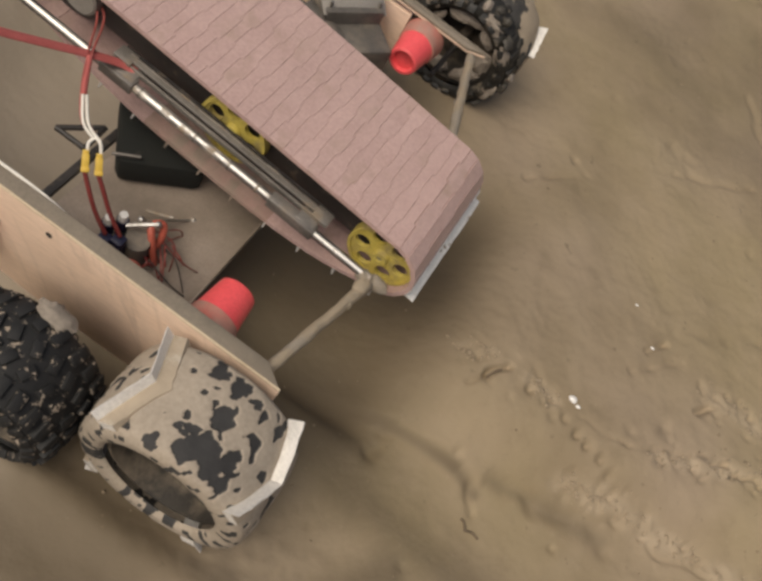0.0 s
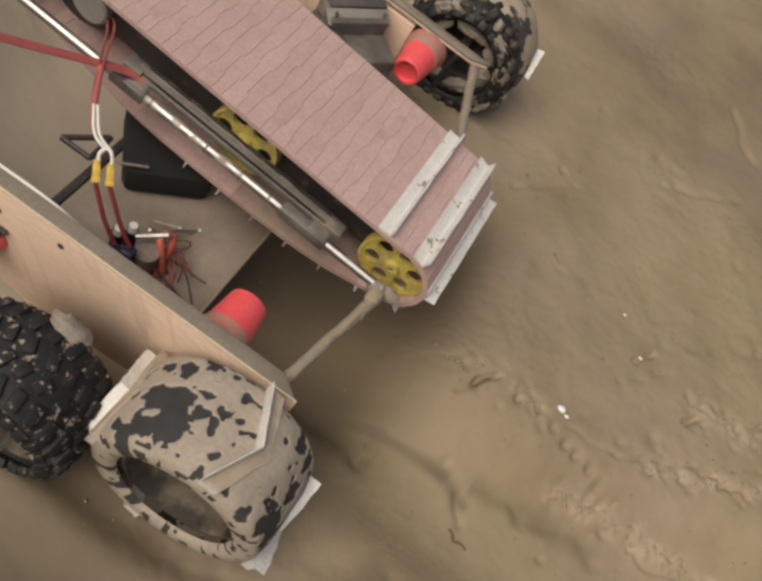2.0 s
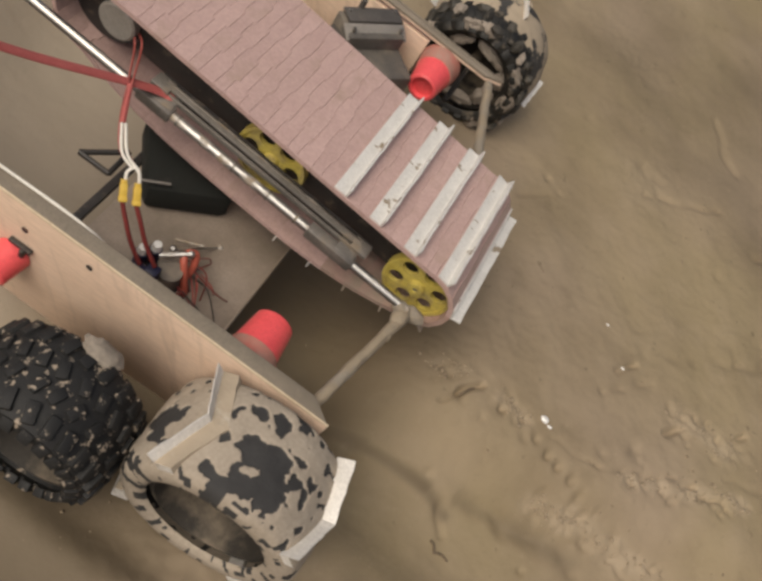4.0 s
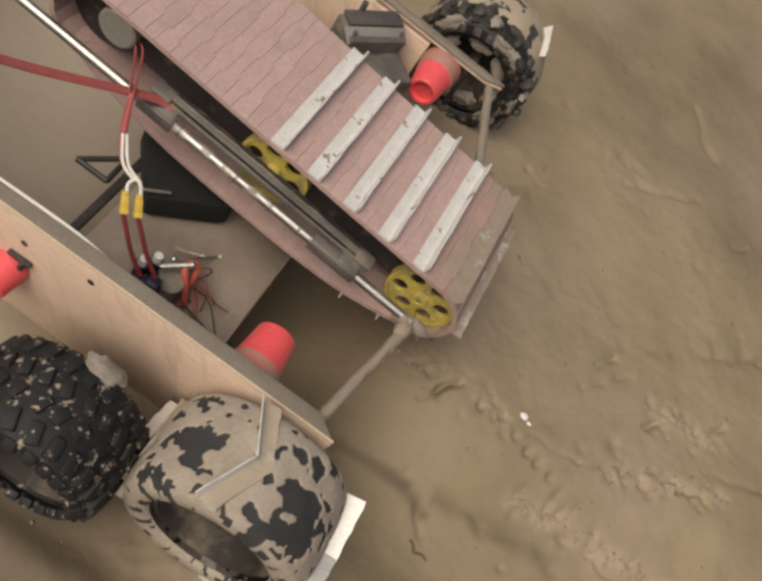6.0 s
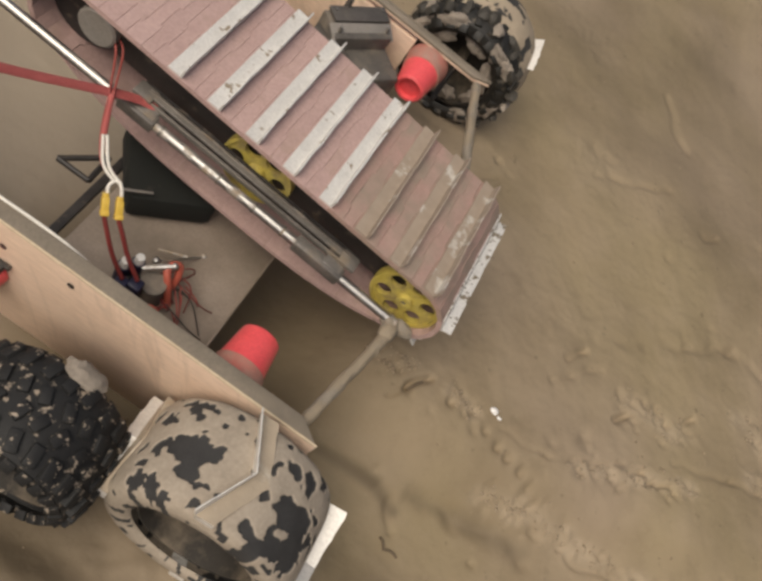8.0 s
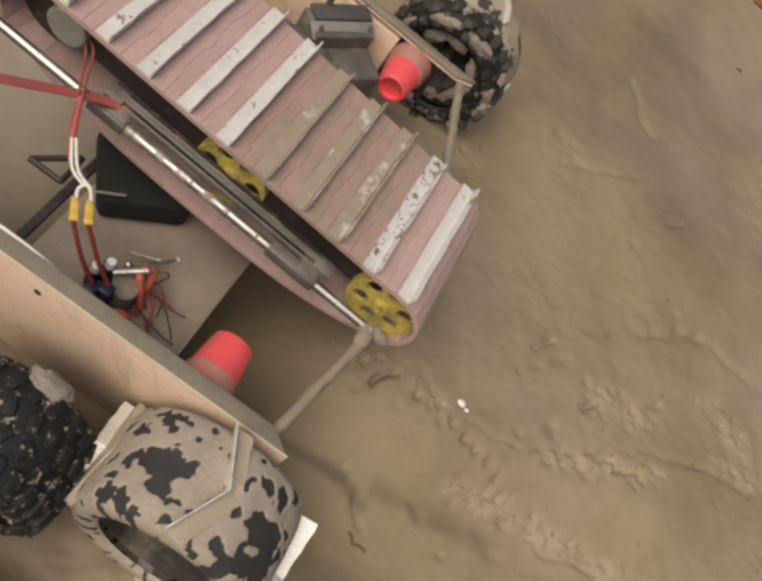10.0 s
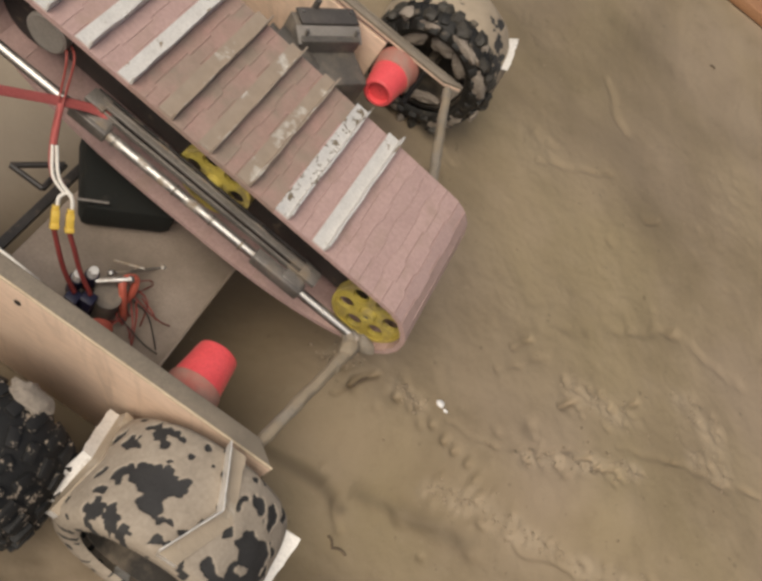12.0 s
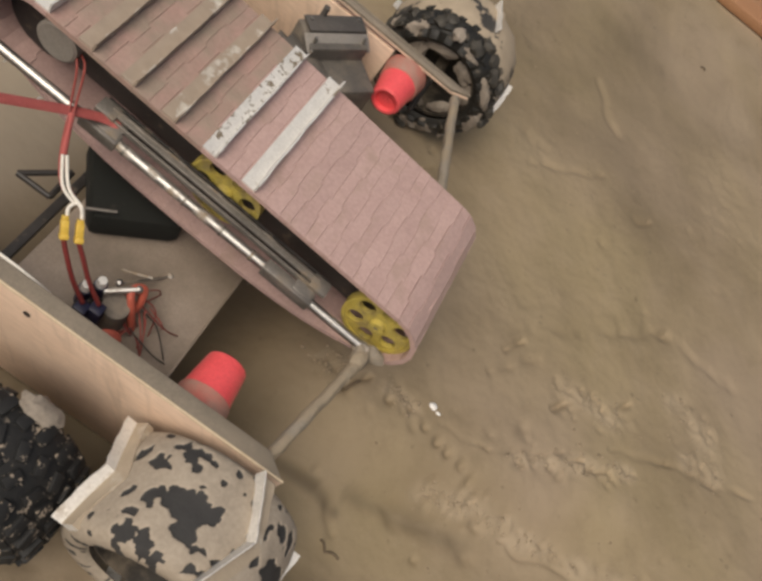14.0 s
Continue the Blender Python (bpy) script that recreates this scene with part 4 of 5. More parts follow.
NEAR_AT, REAR_AT, FAR_AT = (-0.030, -0.0575, -0.070), (-0.186, -0.096, -0.082), (-0.080, 0.611, -0.070)
WHEELS = [(wheel(*NEAR_AT, 0.083, 0.047, 0.056, M_CAKED, 0.0, 4, "mud-caked tyre with white aluminium paddles", 11, -1), NEAR_AT, NEAR_TURN),
          (wheel(*REAR_AT, 0.069, 0.041, 0.054, M_RUBBER, 0.0050, 0, "black knobby tyre with mud flecks", 23, -1), REAR_AT, ()),
          (wheel(*FAR_AT, 0.080, 0.047, 0.056, M_RUBBER_WET, 0.0036, 4, "half mud-caked tyre with white aluminium paddles", 37, 1, 0.1), FAR_AT, FAR_TURN)]
far_hub = WHEELS[2][0]
bm = bmesh.new()
lathe(bm, [(0.0795, -0.020), (0.0840, -0.010), (0.0862, 0.018), (0.0855, 0.034), (0.081, 0.046), (0.066, 0.0485), (0.064, 0.046), (0.078, 0.040)], 80, wobble=0.03)
part("mud_coat", bm, M_MUD_COAT, far_hub, "thick coat of pale mud on the tread")
mud_rnd = random.Random(8)
for k in range(15):
    # lumps of mud packed into the inner face of the rim and along the tyre's shoulder
    a = radians(24 * k + mud_rnd.uniform(-8, 8))
    r = 0.040 + 0.006 * mud_rnd.random() if k % 2 else 0.062 + 0.012 * mud_rnd.random()
    sx, sz = mud_rnd.uniform(0.014, 0.024), mud_rnd.uniform(0.006, 0.011)
    bm = bmesh.new()
    bmesh.ops.create_icosphere(bm, subdivisions=3, radius=1.0)
    for v in bm.verts:
        q = v.co * (1 + 0.45 * noise.noise(v.co * 1.9 + Vector((k, 0, 0))) + 0.2 * noise.noise(v.co * 5.0 + Vector((0, k, 0))))
        v.co = Matrix.Rotation(a, 3, "Y") @ Vector((q.x * sx, q.y * 0.006 - (0.043 if k % 2 == 0 else 0.034), q.z * sz + r))
    part("mud_lump", bm, M_GREY_MUD, far_hub, "grey lump of mud packed on the wheel")
for k in range(30):
    # clods wedged among the tread blocks of the inner shoulder
    a = radians(12 * k + mud_rnd.uniform(-5, 5))
    sx, sy, sz = mud_rnd.uniform(0.005, 0.011), mud_rnd.uniform(0.006, 0.013), mud_rnd.uniform(0.004, 0.008)
    yy, rr = mud_rnd.uniform(-0.046, -0.016), mud_rnd.uniform(0.078, 0.084)
    bm = bmesh.new()
    bmesh.ops.create_icosphere(bm, subdivisions=2, radius=1.0)
    for v in bm.verts:
        q = v.co * (1 + 0.5 * noise.noise(v.co * 2.1 + Vector((k, 3, 0))) + 0.2 * noise.noise(v.co * 5.0 + Vector((0, k, 5))))
        v.co = Matrix.Rotation(a, 3, "Y") @ Vector((q.x * sx, q.y * sy + yy, q.z * sz + rr))
    part("clod", bm, (M_DARK_MUD, M_DARK_MUD, M_DARK_MUD, M_GREY_MUD, M_DARK_MUD, M_DARK_MUD)[k % 6], far_hub, "clod wedged among the tread blocks")
bm = bmesh.new()
bmesh.ops.create_icosphere(bm, subdivisions=3, radius=1.0)
for v in bm.verts:
    q = v.co * (1 + 0.35 * noise.noise(v.co * 2.2) + 0.15 * noise.noise(v.co * 6.0))
    v.co = Vector((0.012, 0.040, 0.066)) + Matrix.Rotation(radians(20), 3, "Y") @ Vector((q.x * 0.017, q.y * 0.010, q.z * 0.008))
part("mud_lump", bm, M_GREY_MUD, WHEELS[1][0], "grey lump of mud stuck to the tyre")
for x, y0, y1, z in ((-0.030, -0.05, 0.03, -0.07), (-0.186, -0.1, -0.05, -0.09), (-0.080, 0.50, 0.60, -0.07)):
    part("wheel_axle", rod(bmesh.new(), (x, y0, z), (x, y1, z), 0.0035, seg=16), M_DARK, rover)


# ---- cups over the motors ----
def cup(x, y, z, way, r0=0.027, r1=0.0195, length=0.062, base=True):
    """A tapered cup whose narrow closed end points along the Y axis."""
    bm = bmesh.new()
    lathe(bm, [(0.001, 0.0), (r0, 0.0), (r0 - (r0 - r1) * 0.9, length * 0.94), (r1, length), (r1 - 0.002, length + 0.0015), (r1 - 0.0045, length + 0.001), (r1 - 0.0050, length - 0.0045), (0.001, length - 0.005)], 40, closed=False)
    c = part("motor_cup", bm, M_RED, rover, "red plastic cup over a motor", at=pose(x, y, z, 0, 0, 0 if way > 0 else 180))
    if base:
        bm = bmesh.new()
        lathe(bm, [(r0 + 0.0006, -0.002), (r0 + 0.0012, 0.0), (r0 + 0.0010 - (r0 - r1) * 0.36, length * 0.40), (r0 - (r0 - r1) * 0.40, length * 0.41)], 40, closed=False)
        part("muddy_base", bm, M_RED_MUD, c, "mud-greyed base of the cup")
    return c


cup(-0.082, 0.0165, -0.047, 1, r0=0.0258, r1=0.0190, length=0.060)
cup(-0.110, 0.4990, -0.030, -1, r0=0.0248, r1=0.0176, length=0.055, base=True)
cup(-0.298, -0.001, -0.078, -1, r0=0.0165, r1=0.0135, length=0.028, base=False)
bm = bmesh.new()
box(bm, (-0.292, -0.0025, -0.057), (0.022, 0.005, 0.004), 0.0008)
box(bm, (-0.288, -0.004, -0.061), (0.004, 0.008, 0.010), 0.0008)
part("black_clip", bm, M_DARK, rover, "black wire clip")

# ---- tray and electronics between the near panel and the belt ----
part("tray", box(bmesh.new(), (-0.197, 0.114, -0.101), (0.160, 0.198, 0.006), 0.001), M_TRAY, rover, "muddy pale tray board")
part("tray_rim", box(bmesh.new(), (-0.1165, 0.114, -0.1005), (0.0022, 0.198, 0.008), 0.0006), M_TRAY, rover)
part("cross_bar", box(bmesh.new(), (-0.290, 0.13, -0.100), (0.009, 0.245, 0.006), 0.001), M_DARK, rover, "dark flat cross bar")
bm = bmesh.new()
box(bm, (-0.247, 0.186, -0.080), (0.086, 0.092, 0.036), 0.009, Matrix.Rotation(radians(36), 4, "Z"))
part("battery_box", bm, M_BLACK, rover, "black battery box")
bm = bmesh.new()
for a, b in (((-0.335, 0.135, -0.098), (-0.300, 0.135, -0.098)), ((-0.300, 0.135, -0.098), (-0.302, 0.170, -0.098)), ((-0.335, 0.135, -0.098), (-0.302, 0.170, -0.098))):
    rod(bm, a, b, 0.003, seg=8)
part("wire_bracket", bm, M_DARK, rover, "dark three-sided bracket")
part("steel_pin", rod(bmesh.new(), (-0.2625, 0.125, -0.058), (-0.2405, 0.141, -0.058), 0.0016, seg=8), M_STEEL, rover)

# controller: dark blue terminal block, silver studs, orange and grey pieces
for bx, by, dx, dy in ((-0.2085, 0.049, -0.008, 0.0155), (-0.198, 0.056, -0.011, 0.0195)):
    ctrl = part("terminal_block", box(bmesh.new(), (bx, by, -0.082), (0.012, 0.012, 0.046), 0.0015), M_BLUE, rover, "dark blue terminal block")
    foot = box(bmesh.new(), (bx + dx / 2, by + dy / 2, -0.088), (0.009, 0.012, 0.030), 0.0015)
    part("terminal_foot", foot, M_BLACK, ctrl)
    bm = bmesh.new()
    rod(bm, (bx + dx, by + dy, -0.085), (bx + dx, by + dy, -0.060), 0.0060, 0.0060, 14)
    part("stud_post", bm, M_BLUE, ctrl)
    bm = bmesh.new()
    rod(bm, (bx + dx, by + dy, -0.060), (bx + dx, by + dy, -0.052), 0.0050, 0.0040, 14)
    part("silver_stud", bm, M_ALU, ctrl, "silver stud")
bm = bmesh.new()
rod(bm, (-0.188, 0.072, -0.104), (-0.188, 0.072, -0.070), 0.0135, 0.012, 20)
part("grey_motor", bm, M_MACHINE, rover, "dark grey round motor")
bm = bmesh.new()
sweep(bm, [(-0.181, 0.078, -0.100), (-0.175, 0.090, -0.080), (-0.179, 0.098, -0.064), (-0.186, 0.089, -0.062), (-0.177, 0.080, -0.074), (-0.168, 0.076, -0.098)], 0.0036, 8)
part("orange_coil", bm, M_ORANGE, rover, "orange coiled cable")
bm = bmesh.new()
sweep(bm, [(-0.178, 0.040, -0.100), (-0.171, 0.048, -0.074), (-0.180, 0.043, -0.067), (-0.189, 0.033, -0.080)], 0.0055, 8)
part("orange_coil", bm, M_ORANGE, rover, "orange coiled cable")
bm = bmesh.new()
rod(bm, (-0.198, 0.092, -0.070), (-0.171, 0.144, -0.100), 0.0014, seg=8)
rod(bm, (-0.207, 0.112, -0.085), (-0.180, 0.118, -0.075), 0.0014, seg=8)
rod(bm, (-0.204, 0.074, -0.064), (-0.183, 0.092, -0.060), 0.0030, seg=8)
for q in ((-0.171, 0.144, -0.100), (-0.199, 0.091, -0.068), (-0.182, 0.093, -0.060)):
    bmesh.ops.create_icosphere(bm, subdivisions=2, radius=0.0038, matrix=Matrix.Translation(q))
part("lever_rod", bm, M_ROD, rover, "small silver lever rods")
rnd = random.Random(5)
for k in range(18):
    a = Vector((-0.176 + rnd.uniform(-0.02, 0.012), 0.082 + rnd.uniform(-0.02, 0.02), -0.088 + rnd.uniform(-0.01, 0.015)))
    b = a + Vector((rnd.uniform(0.005, 0.050), rnd.uniform(-0.035, 0.025), -0.103 - a.z))
    mid = (a + b) / 2 + Vector((rnd.uniform(-0.01, 0.01), rnd.uniform(-0.01, 0.01), rnd.uniform(0.0, 0.02)))
    part("thin_wire", sweep(bmesh.new(), [a, mid, b], 0.0007, 6), (M_WIRE_DARK, M_WIRE_RED, M_DARK, M_WIRE_DARK)[k % 4], rover)

# power leads: motor - strap - connectors - terminal block
C1, C2 = Vector((-0.2535, 0.0715, -0.008)), Vector((-0.2430, 0.0765, -0.008))
for c in (C1, C2):
    bm = bmesh.new()
    down = Vector((0.010, -0.012, -0.014)).normalized()
    m = down.to_track_quat("Z", "Y").to_matrix().to_4x4()
    box(bm, c, (0.0062, 0.0066, 0.0115), 0.0007, m)
    box(bm, c + down * 0.0078, (0.0070, 0.0074, 0.0045), 0.0006, m)
    box(bm, c - down * 0.0075, (0.0050, 0.0052, 0.0035), 0.0005, m)
    part("connector", bm, M_CONNECTOR, rover, "yellow power connector")
part("power_lead", sweep(bmesh.new(), [C1 + Vector((0.003, -0.005, -0.004)), (-0.240, 0.0610, -0.025), (-0.226, 0.0550, -0.042), (-0.2095, 0.051, -0.058)], 0.0022), M_WIRE_DARK, rover, "dark red power lead")
part("power_lead", sweep(bmesh.new(), [C2 + Vector((0.003, -0.005, -0.004)), (-0.229, 0.0675, -0.025), (-0.215, 0.0620, -0.042), (-0.1985, 0.058, -0.058)], 0.0022), M_WIRE_DARK, rover, "dark red power lead")
part("white_loop", sweep(bmesh.new(), [C1 + Vector((-0.003, 0.006, 0.004)), (-0.2595, 0.082, 0.002), (-0.257, 0.088, 0.005), (-0.251, 0.087, 0.003), C2 + Vector((-0.003, 0.006, 0.004))], 0.0016), M_WIRE_WHITE, rover, "white wire loop")
part("motor_lead", sweep(bmesh.new(), [(-0.257, 0.086, 0.004), (-0.275, 0.091, 0.009), (-0.289, 0.105, 0.023), (-0.301, 0.125, 0.046), (-0.319, 0.158, 0.044), (-0.328, 0.170, 0.046), (-0.336, 0.176, 0.046)], 0.0010), M_WIRE_RED, rover, "thin red motor lead")
part("motor_lead", sweep(bmesh.new(), [(-0.252, 0.088, 0.004), (-0.271, 0.095, 0.009), (-0.286, 0.108, 0.023), (-0.298, 0.127, 0.046), (-0.314, 0.160, 0.044), (-0.322, 0.172, 0.046), (-0.332, 0.178, 0.046)], 0.0010), M_WIRE_RED, rover, "thin red motor lead")
for dx, dy in ((0.0, 0.0), (0.005, 0.002)):
    part("pale_lead", sweep(bmesh.new(), [(-0.257 + dx, 0.086 + dy, 0.0045), (-0.273 + 0.8 * dx, 0.0905 + dy, 0.0095), (-0.287 + 0.5 * dx, 0.105 + dy, 0.023)], 0.0014), M_WIRE_WHITE, rover, "pale wire above the connectors")
part("lead_sleeve", sweep(bmesh.new(), [(-0.287, 0.106, 0.023), (-0.294, 0.117, 0.036), (-0.299, 0.126, 0.046)], 0.0027), M_STRAP, rover, "red sleeve on the leads")
part("strap", sweep(bmesh.new(), [(-0.268, 0.160, 0.024), (-0.292, 0.142, 0.036), (-0.350, 0.054, 0.088), (-0.40, -0.03, 0.150), (-0.46, -0.13, 0.22)], 0.0019, 12, flat=2.6), M_STRAP, rover, "red webbing strap")
part("panel_cable", sweep(bmesh.new(), [(-0.40, 0.012, 0.003), (-0.316, 0.0145, 0.003), (-0.268, 0.0175, -0.001), (-0.235, 0.0185, -0.007), (-0.205, 0.024, -0.030)], 0.0015), M_WIRE_WHITE, rover, "pale cable along the panel")

# ---- far side: motor and gearbox on the far panel ----
bm = bmesh.new()
rod(bm, (-0.235, 0.41, -0.035), (-0.155, 0.41, -0.05), 0.022, seg=28)
rod(bm, (-0.245, 0.41, -0.034), (-0.233, 0.41, -0.036), 0.015, seg=20)
part("far_motor", bm, M_MACHINE, rover, "black drive motor")
GEAR_AT, GEAR_TURN = Vector((-0.187, 0.441, 0.0)), Matrix.Rotation(radians(51), 4, "Z")
gear_u, gear_v = GEAR_TURN @ Vector((1, 0, 0)), GEAR_TURN @ Vector((0, 1, 0))


def gear_box(bm, du, dv, z, size, bevel, tilt=0.0):
    """A block of the gearbox, placed along its length, across it, and by height."""
    return box(bm, GEAR_AT + gear_u * du + gear_v * dv + Vector((0, 0, z)), size, bevel, GEAR_TURN @ Matrix.Rotation(radians(tilt), 4, "X"))


bm = bmesh.new()
gear_box(bm, 0.0, 0.012, -0.034, (0.074, 0.040, 0.056), 0.002)
gear_box(bm, 0.004, -0.024, -0.050, (0.070, 0.052, 0.052), 0.004)
gearbox = part("gearbox", bm, M_MACHINE, rover, "dusty dark grey gearbox")
part("top_plate", gear_box(bmesh.new(), 0.004, 0.022, -0.002, (0.072, 0.021, 0.004), 0.0008), M_DUSK, gearbox, "dark grey plate")
part("sloping_plate", gear_box(bmesh.new(), 0.0, 0.0015, -0.007, (0.080, 0.020, 0.003), 0.0008, 24), M_GREY, gearbox, "pale dusty sloping plate")
bm = bmesh.new()
rod(bm, GEAR_AT + gear_u * -0.008 + gear_v * 0.034 + Vector((0, 0, -0.01)), GEAR_AT + gear_u * -0.008 + gear_v * 0.034 + Vector((0, 0, 0.010)), 0.0036, seg=12)
part("pin", bm, M_DUSK, gearbox)
for du, dv in ((-0.030, 0.001), (0.032, 0.001), (-0.026, 0.027), (0.034, 0.027)):
    q = GEAR_AT + gear_u * du + gear_v * dv
    part("bolt", rod(bmesh.new(), q + Vector((0, 0, -0.006)), q + Vector((0, 0, 0.0015)), 0.0022, seg=6), M_STEEL, gearbox)

# ---- on the ground ----
def on_ground(x, y, up=0.0):
    return (x, y, ground_height(x, y) + up)


chip = bmesh.new()
bmesh.ops.create_icosphere(chip, subdivisions=2, radius=0.0052)
for v in chip.verts:
    v.co = Vector((v.co.x * 1.1, v.co.y * 0.8, v.co.z * 0.55)) * (1 + 0.3 * noise.noise(v.co * 300))
thing("white_pebble", "small white pebble lying on brown soil", "pebble", at=pose(*on_ground(0.2790, 0.2640, 0.002)), bm=chip, mat=M_WHITE, group="white chips")
BURIED = []                    # chips that the thrown soil covers
for x, y, s in ((0.2885, 0.2615, 0.5), (0.3440, 0.4050, 0.42), (0.3035, 0.4475, 0.36)):
    bm = bmesh.new()
    bmesh.ops.create_icosphere(bm, subdivisions=2, radius=0.005 * s)
    for v in bm.verts:
        v.co = Vector((v.co.x * 1.3, v.co.y * 0.8, v.co.z * 0.6)) * (1 + 0.35 * noise.noise(v.co * 420 + Vector((x * 50, 0, 0))))
    chip = thing("white_pebble", "tiny white chip lying on brown soil", "pebble", at=pose(*on_ground(x, y, 0.0015)), bm=bm, mat=M_WHITE, group="white chips")
    if y > 0.35:
        BURIED.append((chip, x, y))
for x, y, a, ln in ((0.249, 0.088, -40, 0.012), (0.186, 0.229, 60, 0.022), (0.262, 0.084, 5, 0.018), (0.536, 1.268, 0, 0.012)):
    c, s = math.cos(radians(a)) * ln / 2, math.sin(radians(a)) * ln / 2
    bm = sweep(bmesh.new(), [(-c, -s, 0), (0, 0.002, 0.0015), (c, s, 0)], 0.0014, 7)
    thing("twig", "short dark twig lying on soil", "twig", at=pose(*on_ground(x, y, 0.0008)), bm=bm, mat=M_DARK_CLOD, group="twigs")


plank = box(bmesh.new(), (0, 0, 0), (0.9, 0.14, 0.022), 0.003)
thing("wooden_plank", "reddish brown wooden plank lying on soil", "plank", at=pose(0.97, 1.615, 0.012, 0, 0, 4), bm=plank, mat=M_PLANK)


def crumbs(name, label, count, seed, mat, spread):
    """Uncountable crumbs of soil, joined."""
    rnd = random.Random(seed)
    base = [Vector(v) for v in ((1, 0, 0), (-1, 0, 0), (0, 1, 0), (0, -1, 0), (0, 0, 1), (0, 0, -0.6))]
    faces = ((0, 2, 4), (2, 1, 4), (1, 3, 4), (3, 0, 4), (2, 0, 5), (1, 2, 5), (3, 1, 5), (0, 3, 5))
    vs, fs = [], []
    for _ in range(count):
        x, y, r = spread(rnd)
        z = ground_height(x, y)
        q = Matrix.Rotation(rnd.uniform(0, 6.28), 3, "Z") @ Matrix.Rotation(rnd.uniform(-0.6, 0.6), 3, "X")
        o = len(vs)
        sc = Vector((r * rnd.uniform(0.7, 1.4), r * rnd.uniform(0.6, 1.1), r * rnd.uniform(0.35, 0.7)))
        vs += [tuple(q @ Vector((b.x * sc.x, b.y * sc.y, b.z * sc.z)) + Vector((x, y, z + 0.15 * r))) for b in base]
        fs += [tuple(o + i for i in f) for f in faces]
    me = bpy.data.meshes.new(name)
    me.from_pydata(vs, [], fs)
    me.polygons.foreach_set("use_smooth", [True] * len(me.polygons))
    me.materials.append(mat)
    tagged(new(name, me), label, "soil crumbs", kind="stuff")


def dry_spread(r):
    a, b, w = r.choice(TRAILS)
    t = r.random()
    return a[0] + (b[0] - a[0]) * t + r.gauss(0, w * 0.6), a[1] + (b[1] - a[1]) * t + r.gauss(0, w * 0.6), 0.0007 + 0.0026 * r.random() ** 3


def wide_spread(r):
    return r.uniform(-0.1, 0.9), r.uniform(-0.25, 1.4), 0.0005 + 0.0018 * r.random() ** 3


crumbs("dry_crumbs", "pale dry crumbs of soil in trails", 800, 3, M_LIGHT_CLOD, dry_spread)
crumbs("soil_crumbs", "scattered crumbs of brown soil", 900, 4, M_CLOD, wide_spread)

# clods that the belt throws up at its front
CLODS = []
rnd = random.Random(77)
for burst, n in ((0, 235), (1, 55)):
    for k in range(n):
        me = clod_mesh("thrown_clod", 0.0015 + 0.0022 * rnd.random() ** 2, M_CLOD if k % 5 < 2 else M_DARK_CLOD, burst * 40 + k, 1.6 + 2.6 * rnd.random())
        ob = thing("thrown_clod", "dark damp clod of soil and roots thrown by the belt", "clod", group="thrown clods", me=me)
        CLODS.append((ob, burst, rnd.random(), rnd.random(), rnd.random()))


# ---- what moves ----
def between(table, t):
    return float(np.interp(t, [r[0] for r in table], [r[1] for r in table]))


def drive_pose(t):
    return pose(*(between([(r[0], r[k]) for r in DRIVE], t) for k in range(1, 7)))


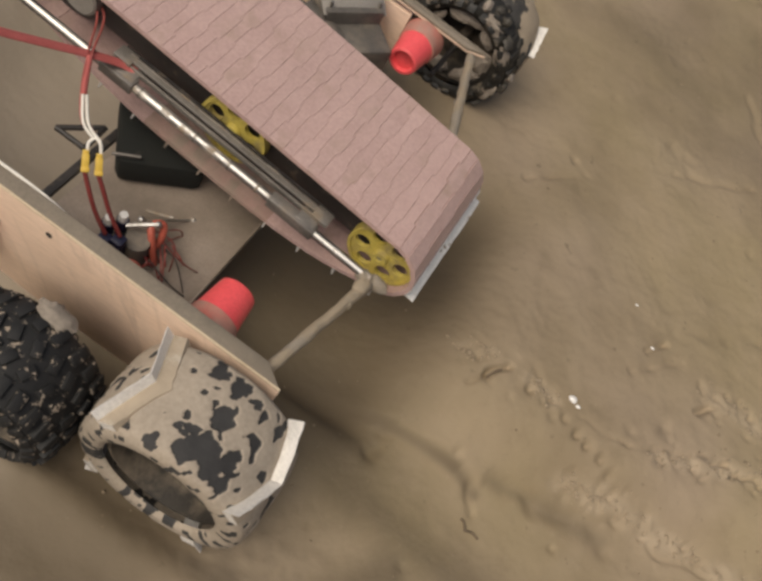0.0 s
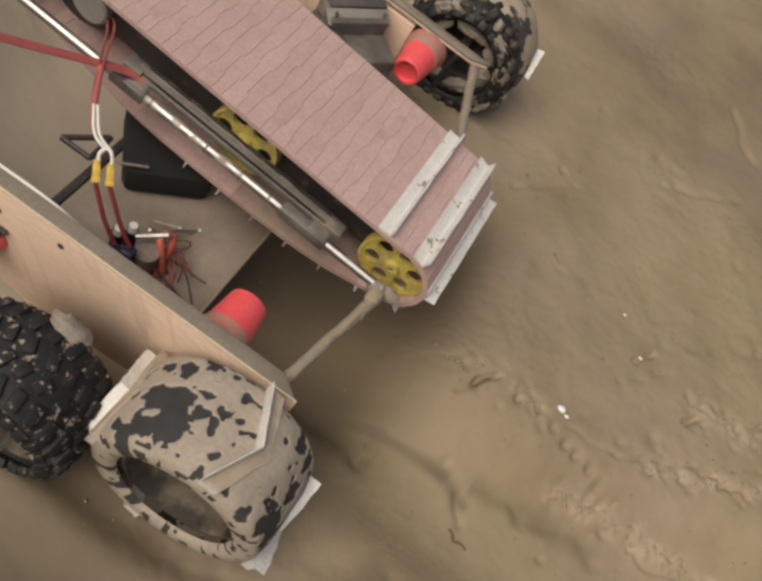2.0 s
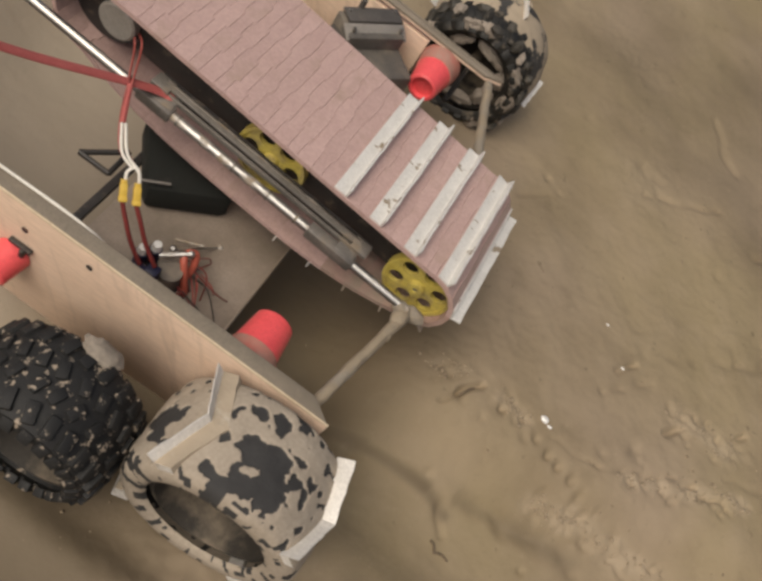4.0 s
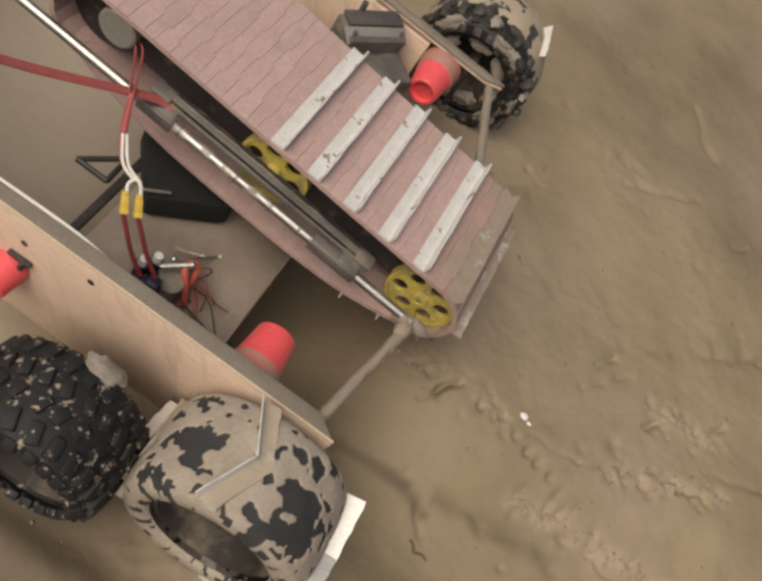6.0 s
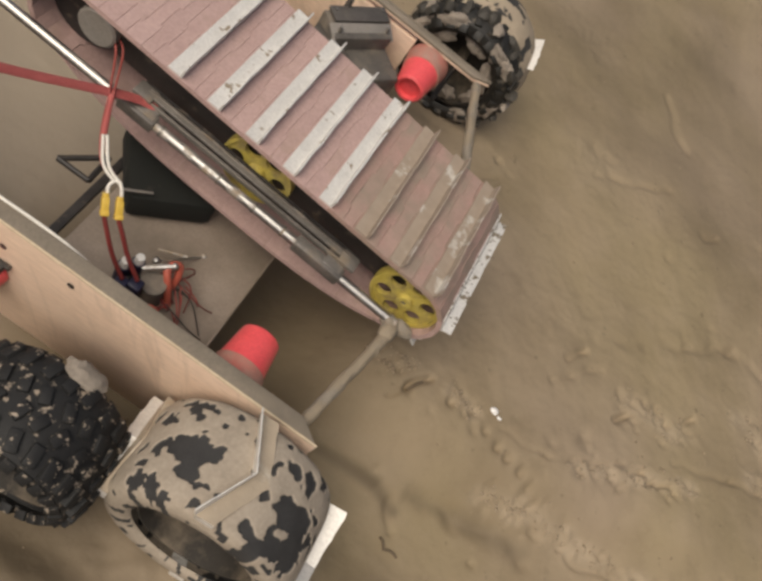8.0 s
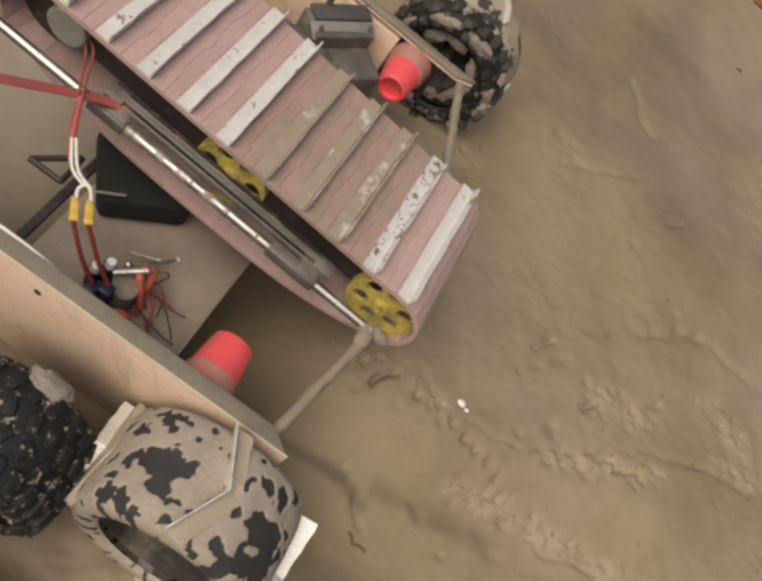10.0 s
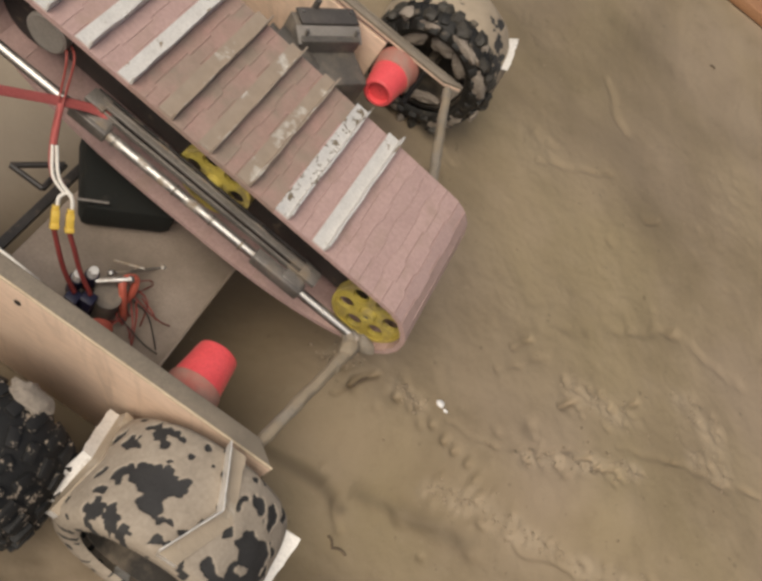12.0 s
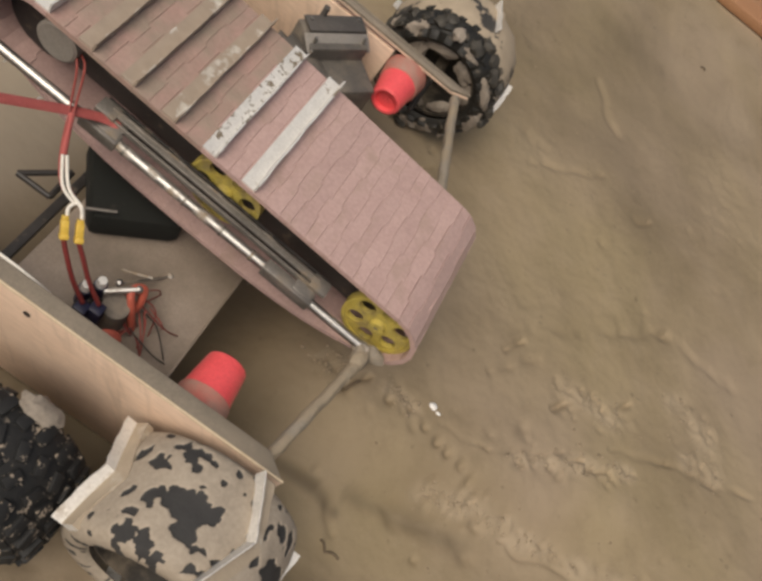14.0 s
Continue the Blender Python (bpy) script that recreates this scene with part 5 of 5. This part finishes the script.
def motions():
    walk(rover, [(r[0], drive_pose(r[0])) for r in DRIVE])
    for hub, (x, y, z), turns in WHEELS:
        if turns:
            walk(hub, [(t, pose(x, y, z, 0, a, 0)) for t, a in turns])
    for chip, x, y in BURIED:
        walk(chip, [(0, pose(*on_ground(x, y, 0.0015))), (4.2, pose(*on_ground(x, y, 0.0015))), (5.2, pose(*on_ground(x + 0.003, y, -0.004))), (14, pose(*on_ground(x + 0.003, y, -0.004)))])
    ticks = [14 * k / 42 for k in range(43)]
    for j, slat in enumerate(slats):
        walk(slat, [(t, belt_pose(between(BELT_RUN, t) - j * PITCH)) for t in ticks])
    for k, (p, c, y) in enumerate(wheels_of_belt):
        walk(p, [(t, pose(c.x, y, c.z, 0, 17 * k - math.degrees(between(BELT_RUN, t) / R_BELT), 0)) for t in ticks])
    for k, (ob, burst, u, v, w) in enumerate(CLODS):
        # a clump comes up with the belt, loosens, drifts out and falls
        base = drive_pose((1.0, 6.4)[burst])
        reach = (1.0, 0.62)[burst] * (0.55 + 0.45 * math.sin(math.pi * v)) * u
        y = 0.200 + 0.155 * v
        rise_t = (0.02 + 0.30 * w, 5.98 + 0.22 * w)[burst]
        hang, drop = ((0.80, 1.05 + 0.62 * ((k * 0.382) % 1.0)), (6.42, 6.55 + 0.25 * ((k * 0.382) % 1.0)))[burst]
        first = base @ Vector((0.046 + 0.042 * reach, y, -0.034 + 0.024 * w))
        second = base @ Vector((0.060 + 0.078 * reach, y - 0.004, -0.040 + 0.024 * w))
        third = base @ Vector((0.074 + 0.088 * reach, y - 0.012 + 0.012 * w, -0.060 + 0.030 * w))
        fall = base @ Vector((0.098 + 0.085 * reach, y - 0.030, -0.06))
        low = Vector(on_ground(first.x - 0.02, first.y, -0.012))
        rest = Vector(on_ground(fall.x, fall.y, -0.014))
        tilt = (50 * u - 25, 10 + 50 * w, -80 + 95 * ((k * 0.618) % 1.0))
        rows = [(0.0, pose(*low, *tilt))]
        if rise_t > 0.3:
            rows.append((rise_t - 0.2, pose(*low, *tilt)))
        rows += [(rise_t + 0.12, pose(*first, *tilt)), (hang, pose(*second, tilt[0], tilt[1] + 15, tilt[2])), (drop, pose(*third, tilt[0], tilt[1] + 25, tilt[2])),
                 (drop + 0.28, pose(*rest, tilt[0], tilt[1] + 35, tilt[2])), (14.0, pose(*rest, tilt[0], tilt[1] + 35, tilt[2]))]
        walk(ob, rows)


motions()
